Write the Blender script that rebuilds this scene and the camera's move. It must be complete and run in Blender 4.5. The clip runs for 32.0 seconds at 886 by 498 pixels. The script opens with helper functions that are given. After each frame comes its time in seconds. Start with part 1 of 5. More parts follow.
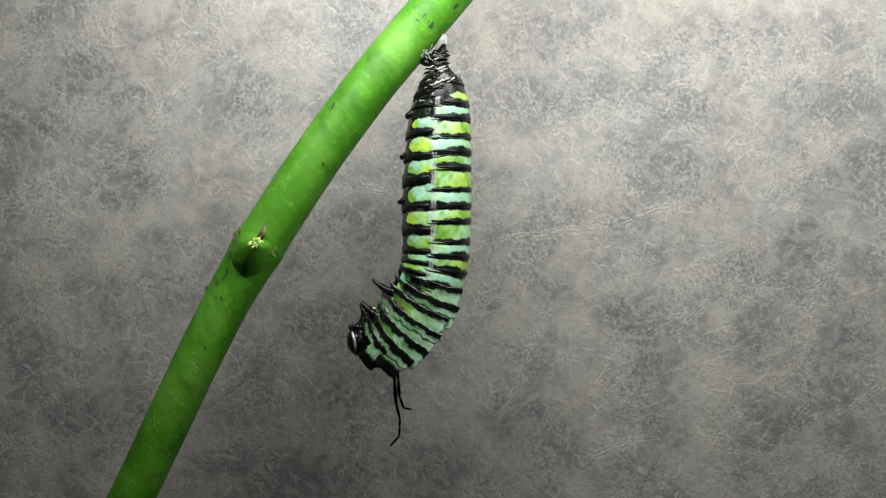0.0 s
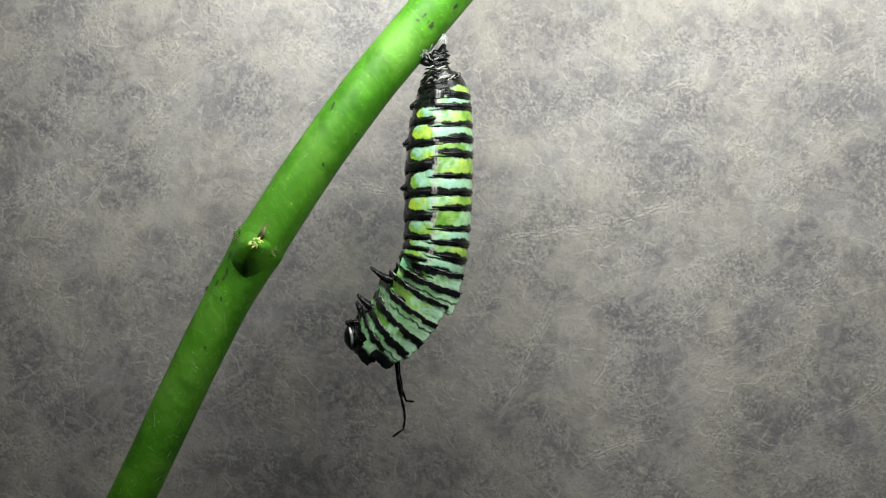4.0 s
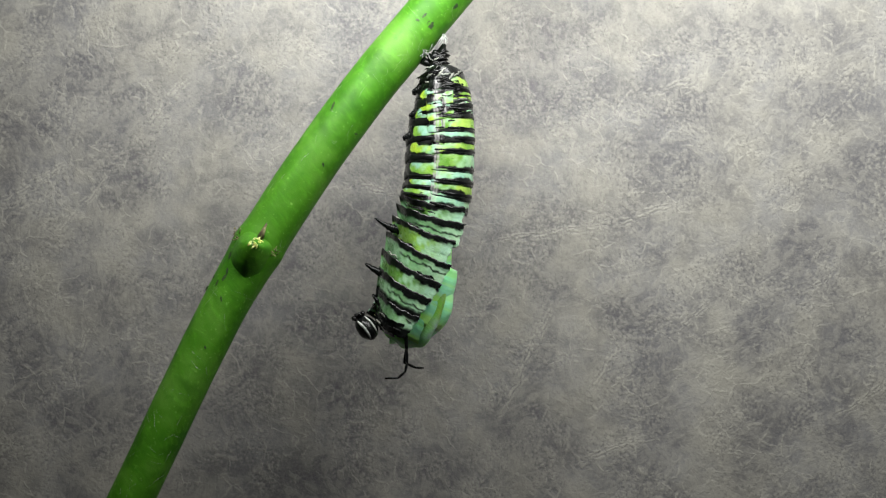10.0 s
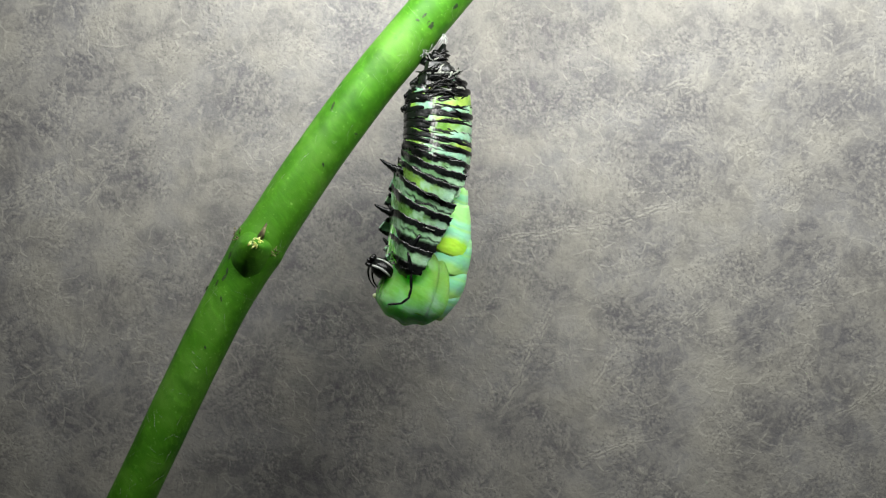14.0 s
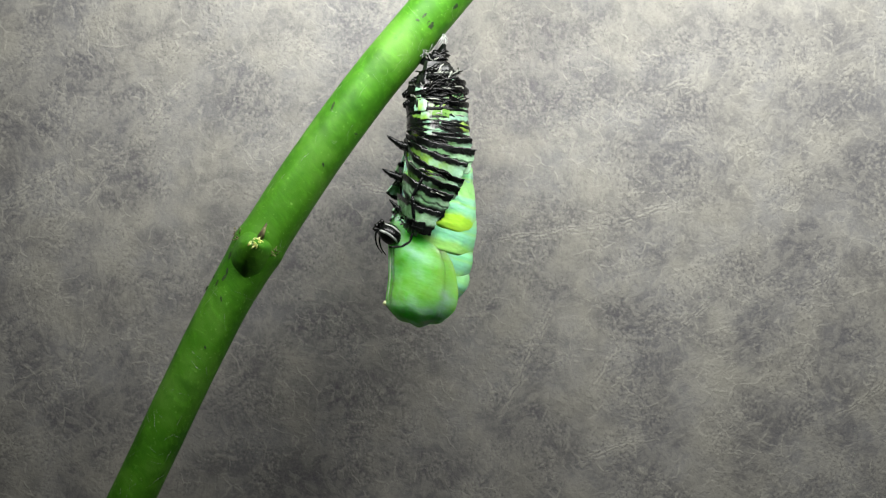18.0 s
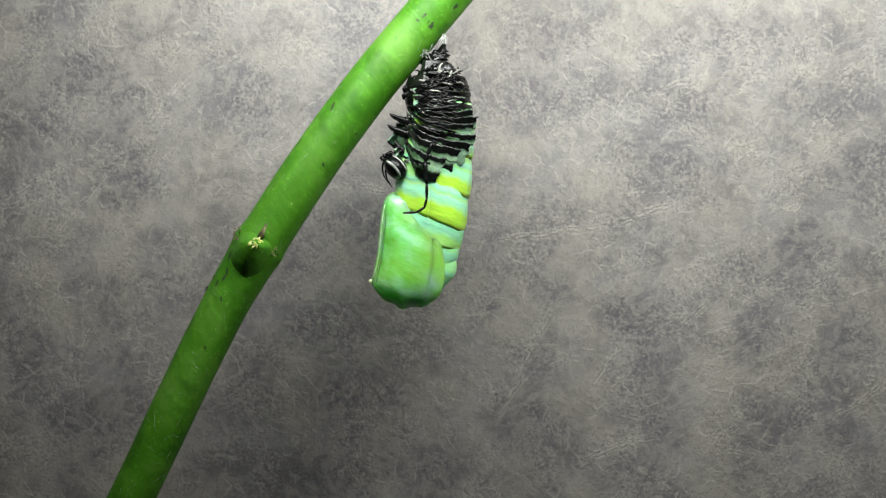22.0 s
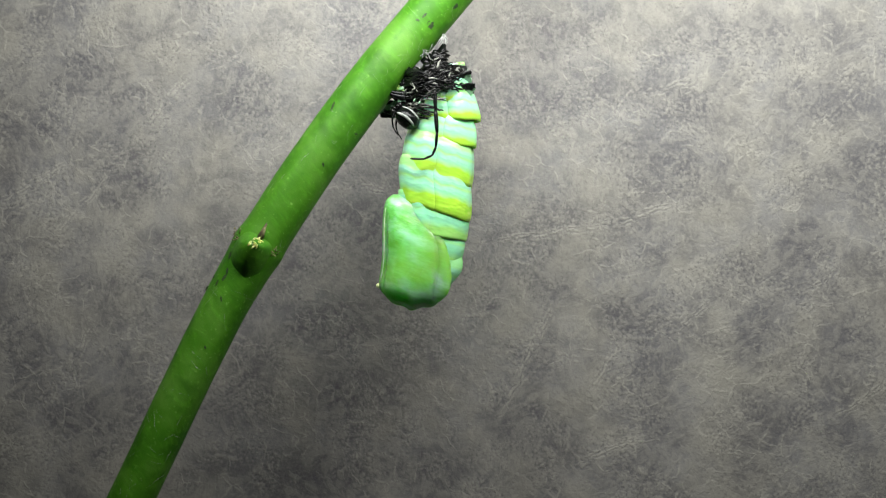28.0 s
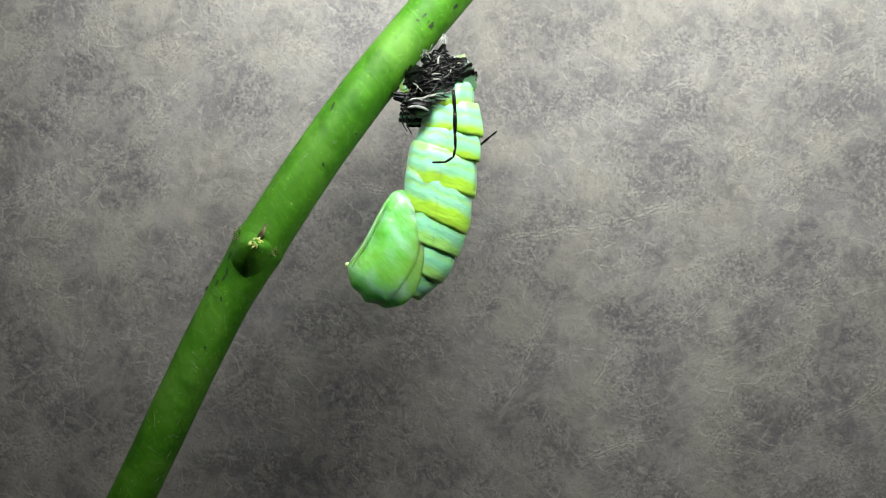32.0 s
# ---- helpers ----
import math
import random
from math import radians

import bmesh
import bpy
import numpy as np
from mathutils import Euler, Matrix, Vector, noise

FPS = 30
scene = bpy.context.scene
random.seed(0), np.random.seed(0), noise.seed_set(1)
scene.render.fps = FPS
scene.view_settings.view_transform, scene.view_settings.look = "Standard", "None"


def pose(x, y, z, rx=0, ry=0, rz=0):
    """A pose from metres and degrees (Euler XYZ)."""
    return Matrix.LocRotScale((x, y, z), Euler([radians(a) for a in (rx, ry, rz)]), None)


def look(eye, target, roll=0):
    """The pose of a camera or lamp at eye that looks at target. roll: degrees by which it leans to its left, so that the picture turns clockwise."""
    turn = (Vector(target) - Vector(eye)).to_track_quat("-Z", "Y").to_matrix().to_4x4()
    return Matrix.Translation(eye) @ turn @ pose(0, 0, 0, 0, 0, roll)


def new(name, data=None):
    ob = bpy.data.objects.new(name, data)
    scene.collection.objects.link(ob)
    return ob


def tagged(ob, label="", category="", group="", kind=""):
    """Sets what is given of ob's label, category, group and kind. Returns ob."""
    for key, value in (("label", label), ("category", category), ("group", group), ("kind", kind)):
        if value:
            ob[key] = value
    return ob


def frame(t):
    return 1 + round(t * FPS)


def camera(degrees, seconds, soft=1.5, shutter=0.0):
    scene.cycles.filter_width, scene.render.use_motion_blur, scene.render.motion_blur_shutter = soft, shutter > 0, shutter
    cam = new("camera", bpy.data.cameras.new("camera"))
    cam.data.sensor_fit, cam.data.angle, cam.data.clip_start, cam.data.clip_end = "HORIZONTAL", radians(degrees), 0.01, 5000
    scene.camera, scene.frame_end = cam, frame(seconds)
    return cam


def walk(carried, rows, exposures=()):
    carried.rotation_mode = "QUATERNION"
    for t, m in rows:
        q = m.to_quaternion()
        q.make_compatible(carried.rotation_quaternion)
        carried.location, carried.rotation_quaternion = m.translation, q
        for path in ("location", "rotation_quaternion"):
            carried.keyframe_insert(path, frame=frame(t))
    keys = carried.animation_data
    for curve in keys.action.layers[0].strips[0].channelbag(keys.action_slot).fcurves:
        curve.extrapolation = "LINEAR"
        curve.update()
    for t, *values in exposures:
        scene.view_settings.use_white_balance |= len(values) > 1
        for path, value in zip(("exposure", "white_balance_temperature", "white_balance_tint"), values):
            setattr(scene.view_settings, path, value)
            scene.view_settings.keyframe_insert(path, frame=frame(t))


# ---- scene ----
cam = camera(40, 32.0, soft=1.15)

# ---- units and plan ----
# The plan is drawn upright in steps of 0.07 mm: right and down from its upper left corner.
S = 0.00007
Z0 = 0.12
D = 784 * S / math.tan(radians(20))
WALL = 0.0205


def W(x, y, d=0.0):
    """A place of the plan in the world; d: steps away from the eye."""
    return Vector(((x - 784) * S, d * S, Z0 + (441 - y) * S))


EYE = (0, -D, Z0)
walk(cam, [(0, look(EYE, (0, 0, Z0))), (32, look(EYE, (0, 0, Z0)))],
     exposures=[(0, 0.0), (13, 0.0), (19, -0.05), (23, -0.10), (28, -0.18), (32, -0.22)])

# ---- light ----
world = bpy.data.worlds.new("dim_room")
world.use_nodes = True
scene.world = world
world.node_tree.nodes["Background"].inputs[0].default_value = (0.75, 0.85, 1.0, 1)
world.node_tree.nodes["Background"].inputs[1].default_value = 0.05


def area_lamp(name, eye, target, size, depth, watts, spread, colour):
    data = bpy.data.lights.new(name, "AREA")
    data.shape, data.size, data.size_y, data.energy, data.color = "RECTANGLE", size, depth, watts, colour
    data.spread = radians(spread)
    ob = new(name, data)
    ob.matrix_world = look(eye, target)
    return ob


# a lamp over the stem close to the backdrop, and an added unseen soft fill above the camera
area_lamp("desk_lamp_light", (0.0200, -0.0410, Z0 + 0.0565), (0.0215, 0.0, Z0 + 0.0390), 0.132, 0.024, 0.212, 164, (0.99, 1.0, 0.975))
area_lamp("front_fill_light", (0.0050, -0.100, Z0 + 0.0600), (-0.001, 0.0, Z0 + 0.0350), 0.04, 0.04, 0.0018, 16, (0.99, 1.0, 0.975))


# ---- materials ----
def material(name, rough=0.5, **values):
    m = bpy.data.materials.new(name)
    m.use_nodes = True
    p = m.node_tree.nodes["Principled BSDF"]
    p.inputs["Roughness"].default_value = rough
    for key, value in values.items():
        p.inputs[key.replace("_", " ")].default_value = value
    return m, m.node_tree, p


def node(tree, kind, **values):
    n = tree.nodes.new(kind)
    for key, value in values.items():
        n.inputs[key.replace("_", " ")].default_value = value
    return n


def coords(tree, which="Object", scale=(1, 1, 1), turn=(0, 0, 0)):
    c = tree.nodes.new("ShaderNodeTexCoord")
    m = tree.nodes.new("ShaderNodeMapping")
    m.vector_type = "TEXTURE"
    m.inputs["Scale"].default_value = tuple(1 / v for v in scale)
    m.inputs["Rotation"].default_value = turn
    tree.links.new(c.outputs[which], m.inputs[0])
    return m.outputs[0]


def noise_of(tree, vec, scale, detail=4.0, rough=0.6, distortion=0.0):
    n = node(tree, "ShaderNodeTexNoise", Scale=scale, Detail=detail, Roughness=rough, Distortion=distortion)
    tree.links.new(vec, n.inputs["Vector"])
    return n.outputs["Fac"]


def ramp(tree, fac, stops):
    r = tree.nodes.new("ShaderNodeValToRGB")
    e = r.color_ramp.elements
    while len(e) < len(stops):
        e.new(0.5)
    for k, (at, colour) in enumerate(stops):
        e[k].position, e[k].color = at, (*colour, 1)
    tree.links.new(fac, r.inputs[0])
    return r.outputs[0]


def mixed(tree, fac, a, b, blend="MIX"):
    m = tree.nodes.new("ShaderNodeMix")
    m.data_type, m.blend_type = "RGBA", blend
    for slot, value in ((0, fac), (6, a), (7, b)):
        if isinstance(value, (int, float)):
            m.inputs[slot].default_value = value
        elif isinstance(value, tuple):
            m.inputs[slot].default_value = (*value, 1)
        else:
            tree.links.new(value, m.inputs[slot])
    return m.outputs[2]


def bumped(tree, p, height, strength, distance):
    b = node(tree, "ShaderNodeBump", Strength=strength, Distance=distance)
    tree.links.new(height, b.inputs["Height"])
    tree.links.new(b.outputs[0], p.inputs["Normal"])
    return b


def calc(tree, kind, a, b=None):
    n = tree.nodes.new("ShaderNodeMath")
    n.operation = kind
    for slot, value in ((0, a), (1, b)):
        if value is None:
            continue
        if isinstance(value, (int, float)):
            n.inputs[slot].default_value = value
        else:
            tree.links.new(value, n.inputs[slot])
    return n.outputs[0]


def skin_paint(name, low, mid, high, rough=0.33, gloss=0.5, sss=0.0, scale=500):
    m, tree, p = material(name, rough, Specular_IOR_Level=gloss)
    vec = coords(tree)
    a = noise_of(tree, vec, scale, 3)
    col = ramp(tree, a, [(0.36, low), (0.5, mid), (0.64, high)])
    info = tree.nodes.new("ShaderNodeObjectInfo")
    hsv = node(tree, "ShaderNodeHueSaturation")
    shift = calc(tree, "MULTIPLY_ADD", info.outputs["Random"], 0.03)
    shift.node.inputs[2].default_value = 0.485
    tree.links.new(shift, hsv.inputs["Hue"])
    tree.links.new(col, hsv.inputs["Color"])
    tree.links.new(hsv.outputs[0], p.inputs["Base Color"])
    bumped(tree, p, noise_of(tree, vec, 3500, 3), 0.25, 0.00012)
    if sss:
        p.inputs["Subsurface Weight"].default_value = sss
        p.inputs["Subsurface Radius"].default_value = (0.6, 1.0, 0.35)
        p.inputs["Subsurface Scale"].default_value = 0.0008
    return m


BLACK = skin_paint("black_cuticle", (0.002, 0.0025, 0.0025), (0.003, 0.0035, 0.0035), (0.006, 0.007, 0.006), 0.27, 0.20, 0, 900)
DRIED = skin_paint("dried_cuticle", (0.002, 0.002, 0.002), (0.003, 0.003, 0.003), (0.008, 0.008, 0.007), 0.25, 0.24, 0, 1500)
SHED = skin_paint("pale_dried_cuticle", (0.10, 0.11, 0.09), (0.20, 0.21, 0.18), (0.34, 0.34, 0.30), 0.4, 0.5, 0, 1500)


def striped_skin():
    """The caterpillar's skin: its pigment lies on the mesh; fine flecks and relief come on top."""
    m, tree, p = material("striped_skin", 0.28, Specular_IOR_Level=0.45)
    vec = coords(tree)
    paint = tree.nodes.new("ShaderNodeAttribute")
    paint.attribute_name = "pigment"
    fine = noise_of(tree, vec, 1500, 3)
    col = mixed(tree, ramp(tree, fine, [(0.42, (0.20, 0.20, 0.20)), (0.60, (0, 0, 0))]), paint.outputs["Color"], (0.35, 0.45, 0.30), "MULTIPLY")
    fleck = noise_of(tree, coords(tree, "Object", (1, 1, 2.6)), 620, 4, 0.65)
    col = mixed(tree, ramp(tree, fleck, [(0.64, (0, 0, 0)), (0.71, (0.55, 0.55, 0.55))]), col, (0.012, 0.02, 0.01))
    tree.links.new(col, p.inputs["Base Color"])
    rough = ramp(tree, noise_of(tree, vec, 700, 3), [(0.35, (0.20, 0.20, 0.20)), (0.65, (0.42, 0.42, 0.42))])
    tree.links.new(rough, p.inputs["Roughness"])
    soft = calc(tree, "ADD", noise_of(tree, vec, 1300, 3), calc(tree, "MULTIPLY", noise_of(tree, coords(tree, "Object", (1, 1, 3)), 420, 3), 1.4))
    bumped(tree, p, soft, 0.28, 0.00025)
    p.inputs["Subsurface Weight"].default_value = 0.12
    p.inputs["Subsurface Radius"].default_value = (0.6, 1.0, 0.5)
    p.inputs["Subsurface Scale"].default_value = 0.0002
    return m


STRIPED = striped_skin()
HORN = skin_paint("head_white", (0.16, 0.18, 0.16), (0.30, 0.32, 0.29), (0.44, 0.46, 0.42), 0.22, 0.5, 0, 700)


def pupa_band(name, pale, yellow, edge):
    """Pale segment with a yellow hem at its lower border."""
    m, tree, p = material(name, 0.24, Specular_IOR_Level=0.45)
    vec = coords(tree)
    sep = tree.nodes.new("ShaderNodeSeparateXYZ")
    tree.links.new(vec, sep.inputs[0])
    wob = calc(tree, "MULTIPLY", calc(tree, "SUBTRACT", noise_of(tree, vec, 260, 2), 0.5), 0.0018)
    h = calc(tree, "MULTIPLY", calc(tree, "ADD", sep.outputs[2], wob), 1 / (50 * S))
    h = calc(tree, "ADD", h, 0.5)
    lime = tuple(0.5 * (u + v) for u, v in zip(pale, yellow))
    col = ramp(tree, h, [(0.0, yellow), (edge, yellow), (edge + 0.10, lime), (edge + 0.26, pale), (0.56, pale), (0.66, lime), (0.76, pale), (0.90, pale), (1.0, lime)])
    col = mixed(tree, calc(tree, "MULTIPLY", noise_of(tree, vec, 300, 3), 0.55), col, (0.25, 0.70, 0.08))
    tree.links.new(col, p.inputs["Base Color"])
    p.inputs["Subsurface Weight"].default_value = 0.5
    p.inputs["Subsurface Radius"].default_value = (0.6, 1.0, 0.4)
    p.inputs["Subsurface Scale"].default_value = 0.0009
    ridge = ramp(tree, h, [(0.0, (0.2, 0.2, 0.2)), (0.2, (0.6, 0.6, 0.6)), (0.45, (0.9, 0.9, 0.9)), (0.66, (0.35, 0.35, 0.35)), (0.82, (0.8, 0.8, 0.8)), (1.0, (0.2, 0.2, 0.2))])
    soft = calc(tree, "ADD", noise_of(tree, coords(tree, "Object", (1, 1, 2)), 330, 2), calc(tree, "MULTIPLY", ridge, 0.4))
    bumped(tree, p, soft, 0.45, 0.0005)
    return m


ABDOMEN = pupa_band("abdomen_bands", (0.32, 0.71, 0.57), (0.45, 0.76, 0.06), 0.14)
THORAX = pupa_band("thorax_bands", (0.27, 0.68, 0.51), (0.36, 0.71, 0.20), 0.06)


def wing_green():
    m, tree, p = material("wing_case_green", 0.24, Specular_IOR_Level=0.5)
    vec = coords(tree)
    a = noise_of(tree, coords(tree, "Object", (1, 1, 1.8), (0, 0.45, 0)), 260, 3, 0.5, 0.2)
    col = ramp(tree, a, [(0.36, (0.16, 0.50, 0.07)), (0.5, (0.20, 0.60, 0.16)), (0.64, (0.31, 0.69, 0.38))])
    lime = noise_of(tree, vec, 120, 2, 0.5)
    col = mixed(tree, ramp(tree, lime, [(0.48, (0, 0, 0)), (0.64, (0.38, 0.38, 0.38))]), col, (0.29, 0.63, 0.09))
    streak = noise_of(tree, coords(tree, "Object", (1, 1, 0.25), (0, 0.5, 0)), 900, 2)
    col = mixed(tree, ramp(tree, streak, [(0.55, (0, 0, 0)), (0.75, (0.14, 0.14, 0.14))]), col, (0.42, 0.80, 0.42))
    tree.links.new(col, p.inputs["Base Color"])
    p.inputs["Subsurface Weight"].default_value = 1.0
    p.inputs["Subsurface Radius"].default_value = (0.6, 1.0, 0.4)
    p.inputs["Subsurface Scale"].default_value = 0.0055
    crinkle = noise_of(tree, coords(tree, "Object", (0.5, 0.5, 1.6), (0, 0.35, 0)), 900, 3, 0.6)
    bumped(tree, p, calc(tree, "ADD", noise_of(tree, vec, 380, 2), calc(tree, "MULTIPLY", crinkle, 0.35)), 0.4, 0.0006)
    return m


WING = wing_green()
# pale green that paints the glint along the wing case's front edge
GLINT_RIM = skin_paint("pale_glint_rim", (0.26, 0.52, 0.20), (0.36, 0.62, 0.30), (0.50, 0.74, 0.46), 0.2, 0.5, 0.5, 700)
TIP = skin_paint("pale_yellow_tip", (0.55, 0.62, 0.16), (0.62, 0.70, 0.24), (0.7, 0.78, 0.4), 0.3, 0.5, 0.2, 800)


def stem_green():
    m, tree, p = material("stem_green", 0.48, Specular_IOR_Level=0.22)
    vec = coords(tree)
    big = noise_of(tree, vec, 90, 4)
    col = ramp(tree, big, [(0.32, (0.022, 0.112, 0.004)), (0.50, (0.050, 0.172, 0.009)), (0.68, (0.095, 0.235, 0.030))])
    fibre = noise_of(tree, coords(tree, "Object", (1, 1, 0.12), (0, radians(-38), 0)), 1500, 3)
    col = mixed(tree, ramp(tree, fibre, [(0.5, (0, 0, 0)), (0.75, (0.25, 0.25, 0.25))]), col, (0.12, 0.40, 0.025))
    spots = noise_of(tree, vec, 520, 2, 0.5)
    col = mixed(tree, ramp(tree, spots, [(0.64, (0, 0, 0)), (0.76, (0.6, 0.6, 0.6))]), col, (0.03, 0.14, 0.006))
    scratch = noise_of(tree, coords(tree, "Object", (0.3, 1, 2.2), (0, radians(25), 0)), 900, 4, 0.7)
    col = mixed(tree, ramp(tree, scratch, [(0.63, (0, 0, 0)), (0.7, (0.22, 0.22, 0.22))]), col, (0.20, 0.50, 0.07))
    dots = noise_of(tree, vec, 2300, 2, 0.5)
    col = mixed(tree, ramp(tree, dots, [(0.67, (0, 0, 0)), (0.75, (0.45, 0.45, 0.45))]), col, (0.25, 0.48, 0.10))
    dull = noise_of(tree, coords(tree, "Object", (1, 1, 0.5), (0, radians(-38), 0)), 260, 4, 0.6)
    col = mixed(tree, ramp(tree, dull, [(0.50, (0, 0, 0)), (0.66, (0.60, 0.60, 0.60))]), col, (0.016, 0.080, 0.003))
    tree.links.new(col, p.inputs["Base Color"])
    p.inputs["Subsurface Weight"].default_value = 0.15
    p.inputs["Subsurface Radius"].default_value = (0.5, 1.0, 0.2)
    p.inputs["Subsurface Scale"].default_value = 0.0006
    h = calc(tree, "ADD", noise_of(tree, vec, 4200, 4), calc(tree, "MULTIPLY", scratch, 0.5))
    bumped(tree, p, h, 0.22, 0.00012)
    return m


STEM = stem_green()
SCAR = skin_paint("dark_bruise", (0.012, 0.03, 0.008), (0.02, 0.04, 0.012), (0.04, 0.08, 0.02), 0.6, 0.3, 0, 2500)
DRYWOOD = skin_paint("dry_bud_scale", (0.05, 0.04, 0.02), (0.12, 0.10, 0.05), (0.26, 0.25, 0.12), 0.6, 0.3, 0, 1800)
SILK = skin_paint("white_silk", (0.22, 0.25, 0.22), (0.36, 0.38, 0.35), (0.5, 0.52, 0.48), 0.4, 0.5, 0, 1500)


# soft darker clouds of the backdrop: right, down, half width, half height in plan steps of the wall
# the five at x 450 to 640 also paint in the stem's soft shadow
CLOUDS = [(150, 135, 80, 62), (45, 225, 70, 70), (225, 335, 66, 46), (435, 175, 70, 60), (640, 395, 80, 60), (590, 565, 100, 60), (625, 690, 120, 60), (450, 660, 60, 70),
          (540, 845, 150, 55), (975, 65, 60, 40), (950, 175, 60, 66), (1205, 185, 74, 50), (1180, 300, 84, 56), (1455, 180, 92, 60), (1545, 300, 60, 80), (1420, 440, 66, 50),
          (1115, 560, 70, 42), (930, 760, 74, 60), (1335, 590, 40, 66), (1350, 745, 84, 60), (1500, 600, 62, 60), (760, 830, 110, 50), (150, 745, 76, 60), (45, 625, 55, 70)]
# long pale creases: from right, down to right, down
CREASES = [(-10, 362, 130, 285), (860, 432, 1080, 396), (1085, 398, 1200, 362), (905, 690, 985, 530), (1040, 705, 1100, 600), (872, 735, 935, 650), (630, 328, 705, 346),
           (118, 660, 168, 560), (1195, 592, 1262, 528), (1470, 745, 1575, 676), (1120, 170, 1255, 138), (88, 425, 200, 302), (250, 230, 345, 120), (1000, 830, 1140, 770)]


def leather():
    m, tree, p = material("mottled_grey_leather", 0.55, Specular_IOR_Level=0.25)
    k = S * (WALL + D) / D

    def vmath(kind, u, v):
        n = tree.nodes.new("ShaderNodeVectorMath")
        n.operation = kind
        for slot, value in ((0, u), (1, v)):
            if isinstance(value, tuple):
                n.inputs[slot].default_value = value
            else:
                tree.links.new(value, n.inputs[slot])
        return n.outputs["Value"] if kind in ("DOT_PRODUCT", "LENGTH") else n.outputs["Vector"]

    def grey(fac, lo, hi, low=0.0, high=1.0):
        n = node(tree, "ShaderNodeMapRange")
        n.interpolation_type = "SMOOTHSTEP"
        for slot, value in ((1, lo), (2, hi), (3, low), (4, high)):
            n.inputs[slot].default_value = value
        tree.links.new(fac, n.inputs[0])
        return n.outputs[0]

    def plus(u, v):
        return calc(tree, "ADD", u, v)

    def times(u, v):
        return calc(tree, "MULTIPLY", u, v)

    # plan steps on the wall, right and up from the middle
    wall = vmath("DIVIDE", vmath("SUBTRACT", coords(tree), (0, WALL, Z0)), (k, k, k))

    def drift(scale, reach, detail=2.0):
        n = node(tree, "ShaderNodeTexNoise", Scale=scale, Detail=detail, Roughness=0.55)
        tree.links.new(wall, n.inputs["Vector"])
        return vmath("MULTIPLY", vmath("SUBTRACT", n.outputs["Color"], (0.5, 0.5, 0.5)), (reach, 0.0, reach))

    slow = vmath("ADD", wall, drift(1 / 85, 75, 2.0))
    bent = vmath("ADD", wall, drift(1 / 150, 30, 1.0))
    quick = vmath("ADD", bent, drift(1 / 14, 4, 1.0))
    cloud = None
    for x, y, rx, ry in CLOUDS:
        off = vmath("DIVIDE", vmath("SUBTRACT", slow, (x - 784, 0, 441 - y)), (rx, 1e6, ry))
        one = grey(vmath("LENGTH", off, (0, 0, 0)), 1.35, 0.45)
        cloud = one if cloud is None else calc(tree, "MAXIMUM", cloud, one)
    free = grey(noise_of(tree, bent, 1 / 105, 3, 0.5), 0.40, 0.62)
    small = grey(noise_of(tree, bent, 1 / 48, 3, 0.55), 0.42, 0.62)
    dark = calc(tree, "MAXIMUM", times(cloud, 0.75), times(free, 0.60))
    dark = plus(times(dark, 1.02), times(small, 0.14))
    dark = times(dark, grey(noise_of(tree, bent, 1 / 20, 2, 0.5), 0.30, 0.62, 0.88, 1.0))
    warm = grey(noise_of(tree, wall, 1 / 150, 3), 0.38, 0.62)
    col = mixed(tree, warm, (0.180, 0.177, 0.173), (0.198, 0.190, 0.167))
    worn = grey(noise_of(tree, vmath("ADD", slow, (700, 0, 300)), 1 / 140, 4, 0.55), 0.50, 0.64)
    col = mixed(tree, times(worn, 0.42), col, (0.27, 0.26, 0.225))
    col = mixed(tree, dark, col, (0.076, 0.074, 0.082))

    def wrinkles(turn, step, seed, long):
        """Short soft pale wrinkles that run one way, only in some patches."""
        mp = tree.nodes.new("ShaderNodeMapping")
        mp.vector_type = "TEXTURE"
        mp.inputs["Rotation"].default_value = (0, turn, 0)
        mp.inputs["Scale"].default_value = (long, 1, 1)
        mp.inputs["Location"].default_value = (seed * 900, seed * 400, seed * 700)
        tree.links.new(quick, mp.inputs[0])
        n = noise_of(tree, mp.outputs[0], 1 / step, 2, 0.5)
        patch = noise_of(tree, vmath("ADD", wall, (seed * 5100, seed * 300, seed * 2900)), 1 / 90, 3, 0.6)
        return times(grey(n, 0.45, 0.64), grey(patch, 0.45, 0.57))

    lines = None
    for turn, step, seed, long in ((0.5, 15, 0.11, 2.0), (-0.6, 16, 0.43, 2.2), (1.15, 15, 0.79, 1.8), (-1.3, 16, 1.37, 2.0), (0.05, 14, 2.1, 1.7)):
        one = wrinkles(turn, step, seed, long)
        lines = one if lines is None else calc(tree, "MAXIMUM", lines, one)
    pebble = node(tree, "ShaderNodeTexVoronoi", Scale=1 / 6.5, Randomness=1.0)
    pebble.feature = "SMOOTH_F1"
    pebble.inputs["Smoothness"].default_value = 0.8
    tree.links.new(quick, pebble.inputs["Vector"])
    rub = grey(noise_of(tree, slow, 1 / 95, 3, 0.6), 0.42, 0.60)
    net = times(grey(pebble.outputs["Distance"], 0.62, 0.12), plus(times(rub, 0.92), 0.08))
    crease = None
    near = vmath("ADD", vmath("ADD", wall, drift(1 / 45, 22, 3.0)), drift(1 / 12, 5))
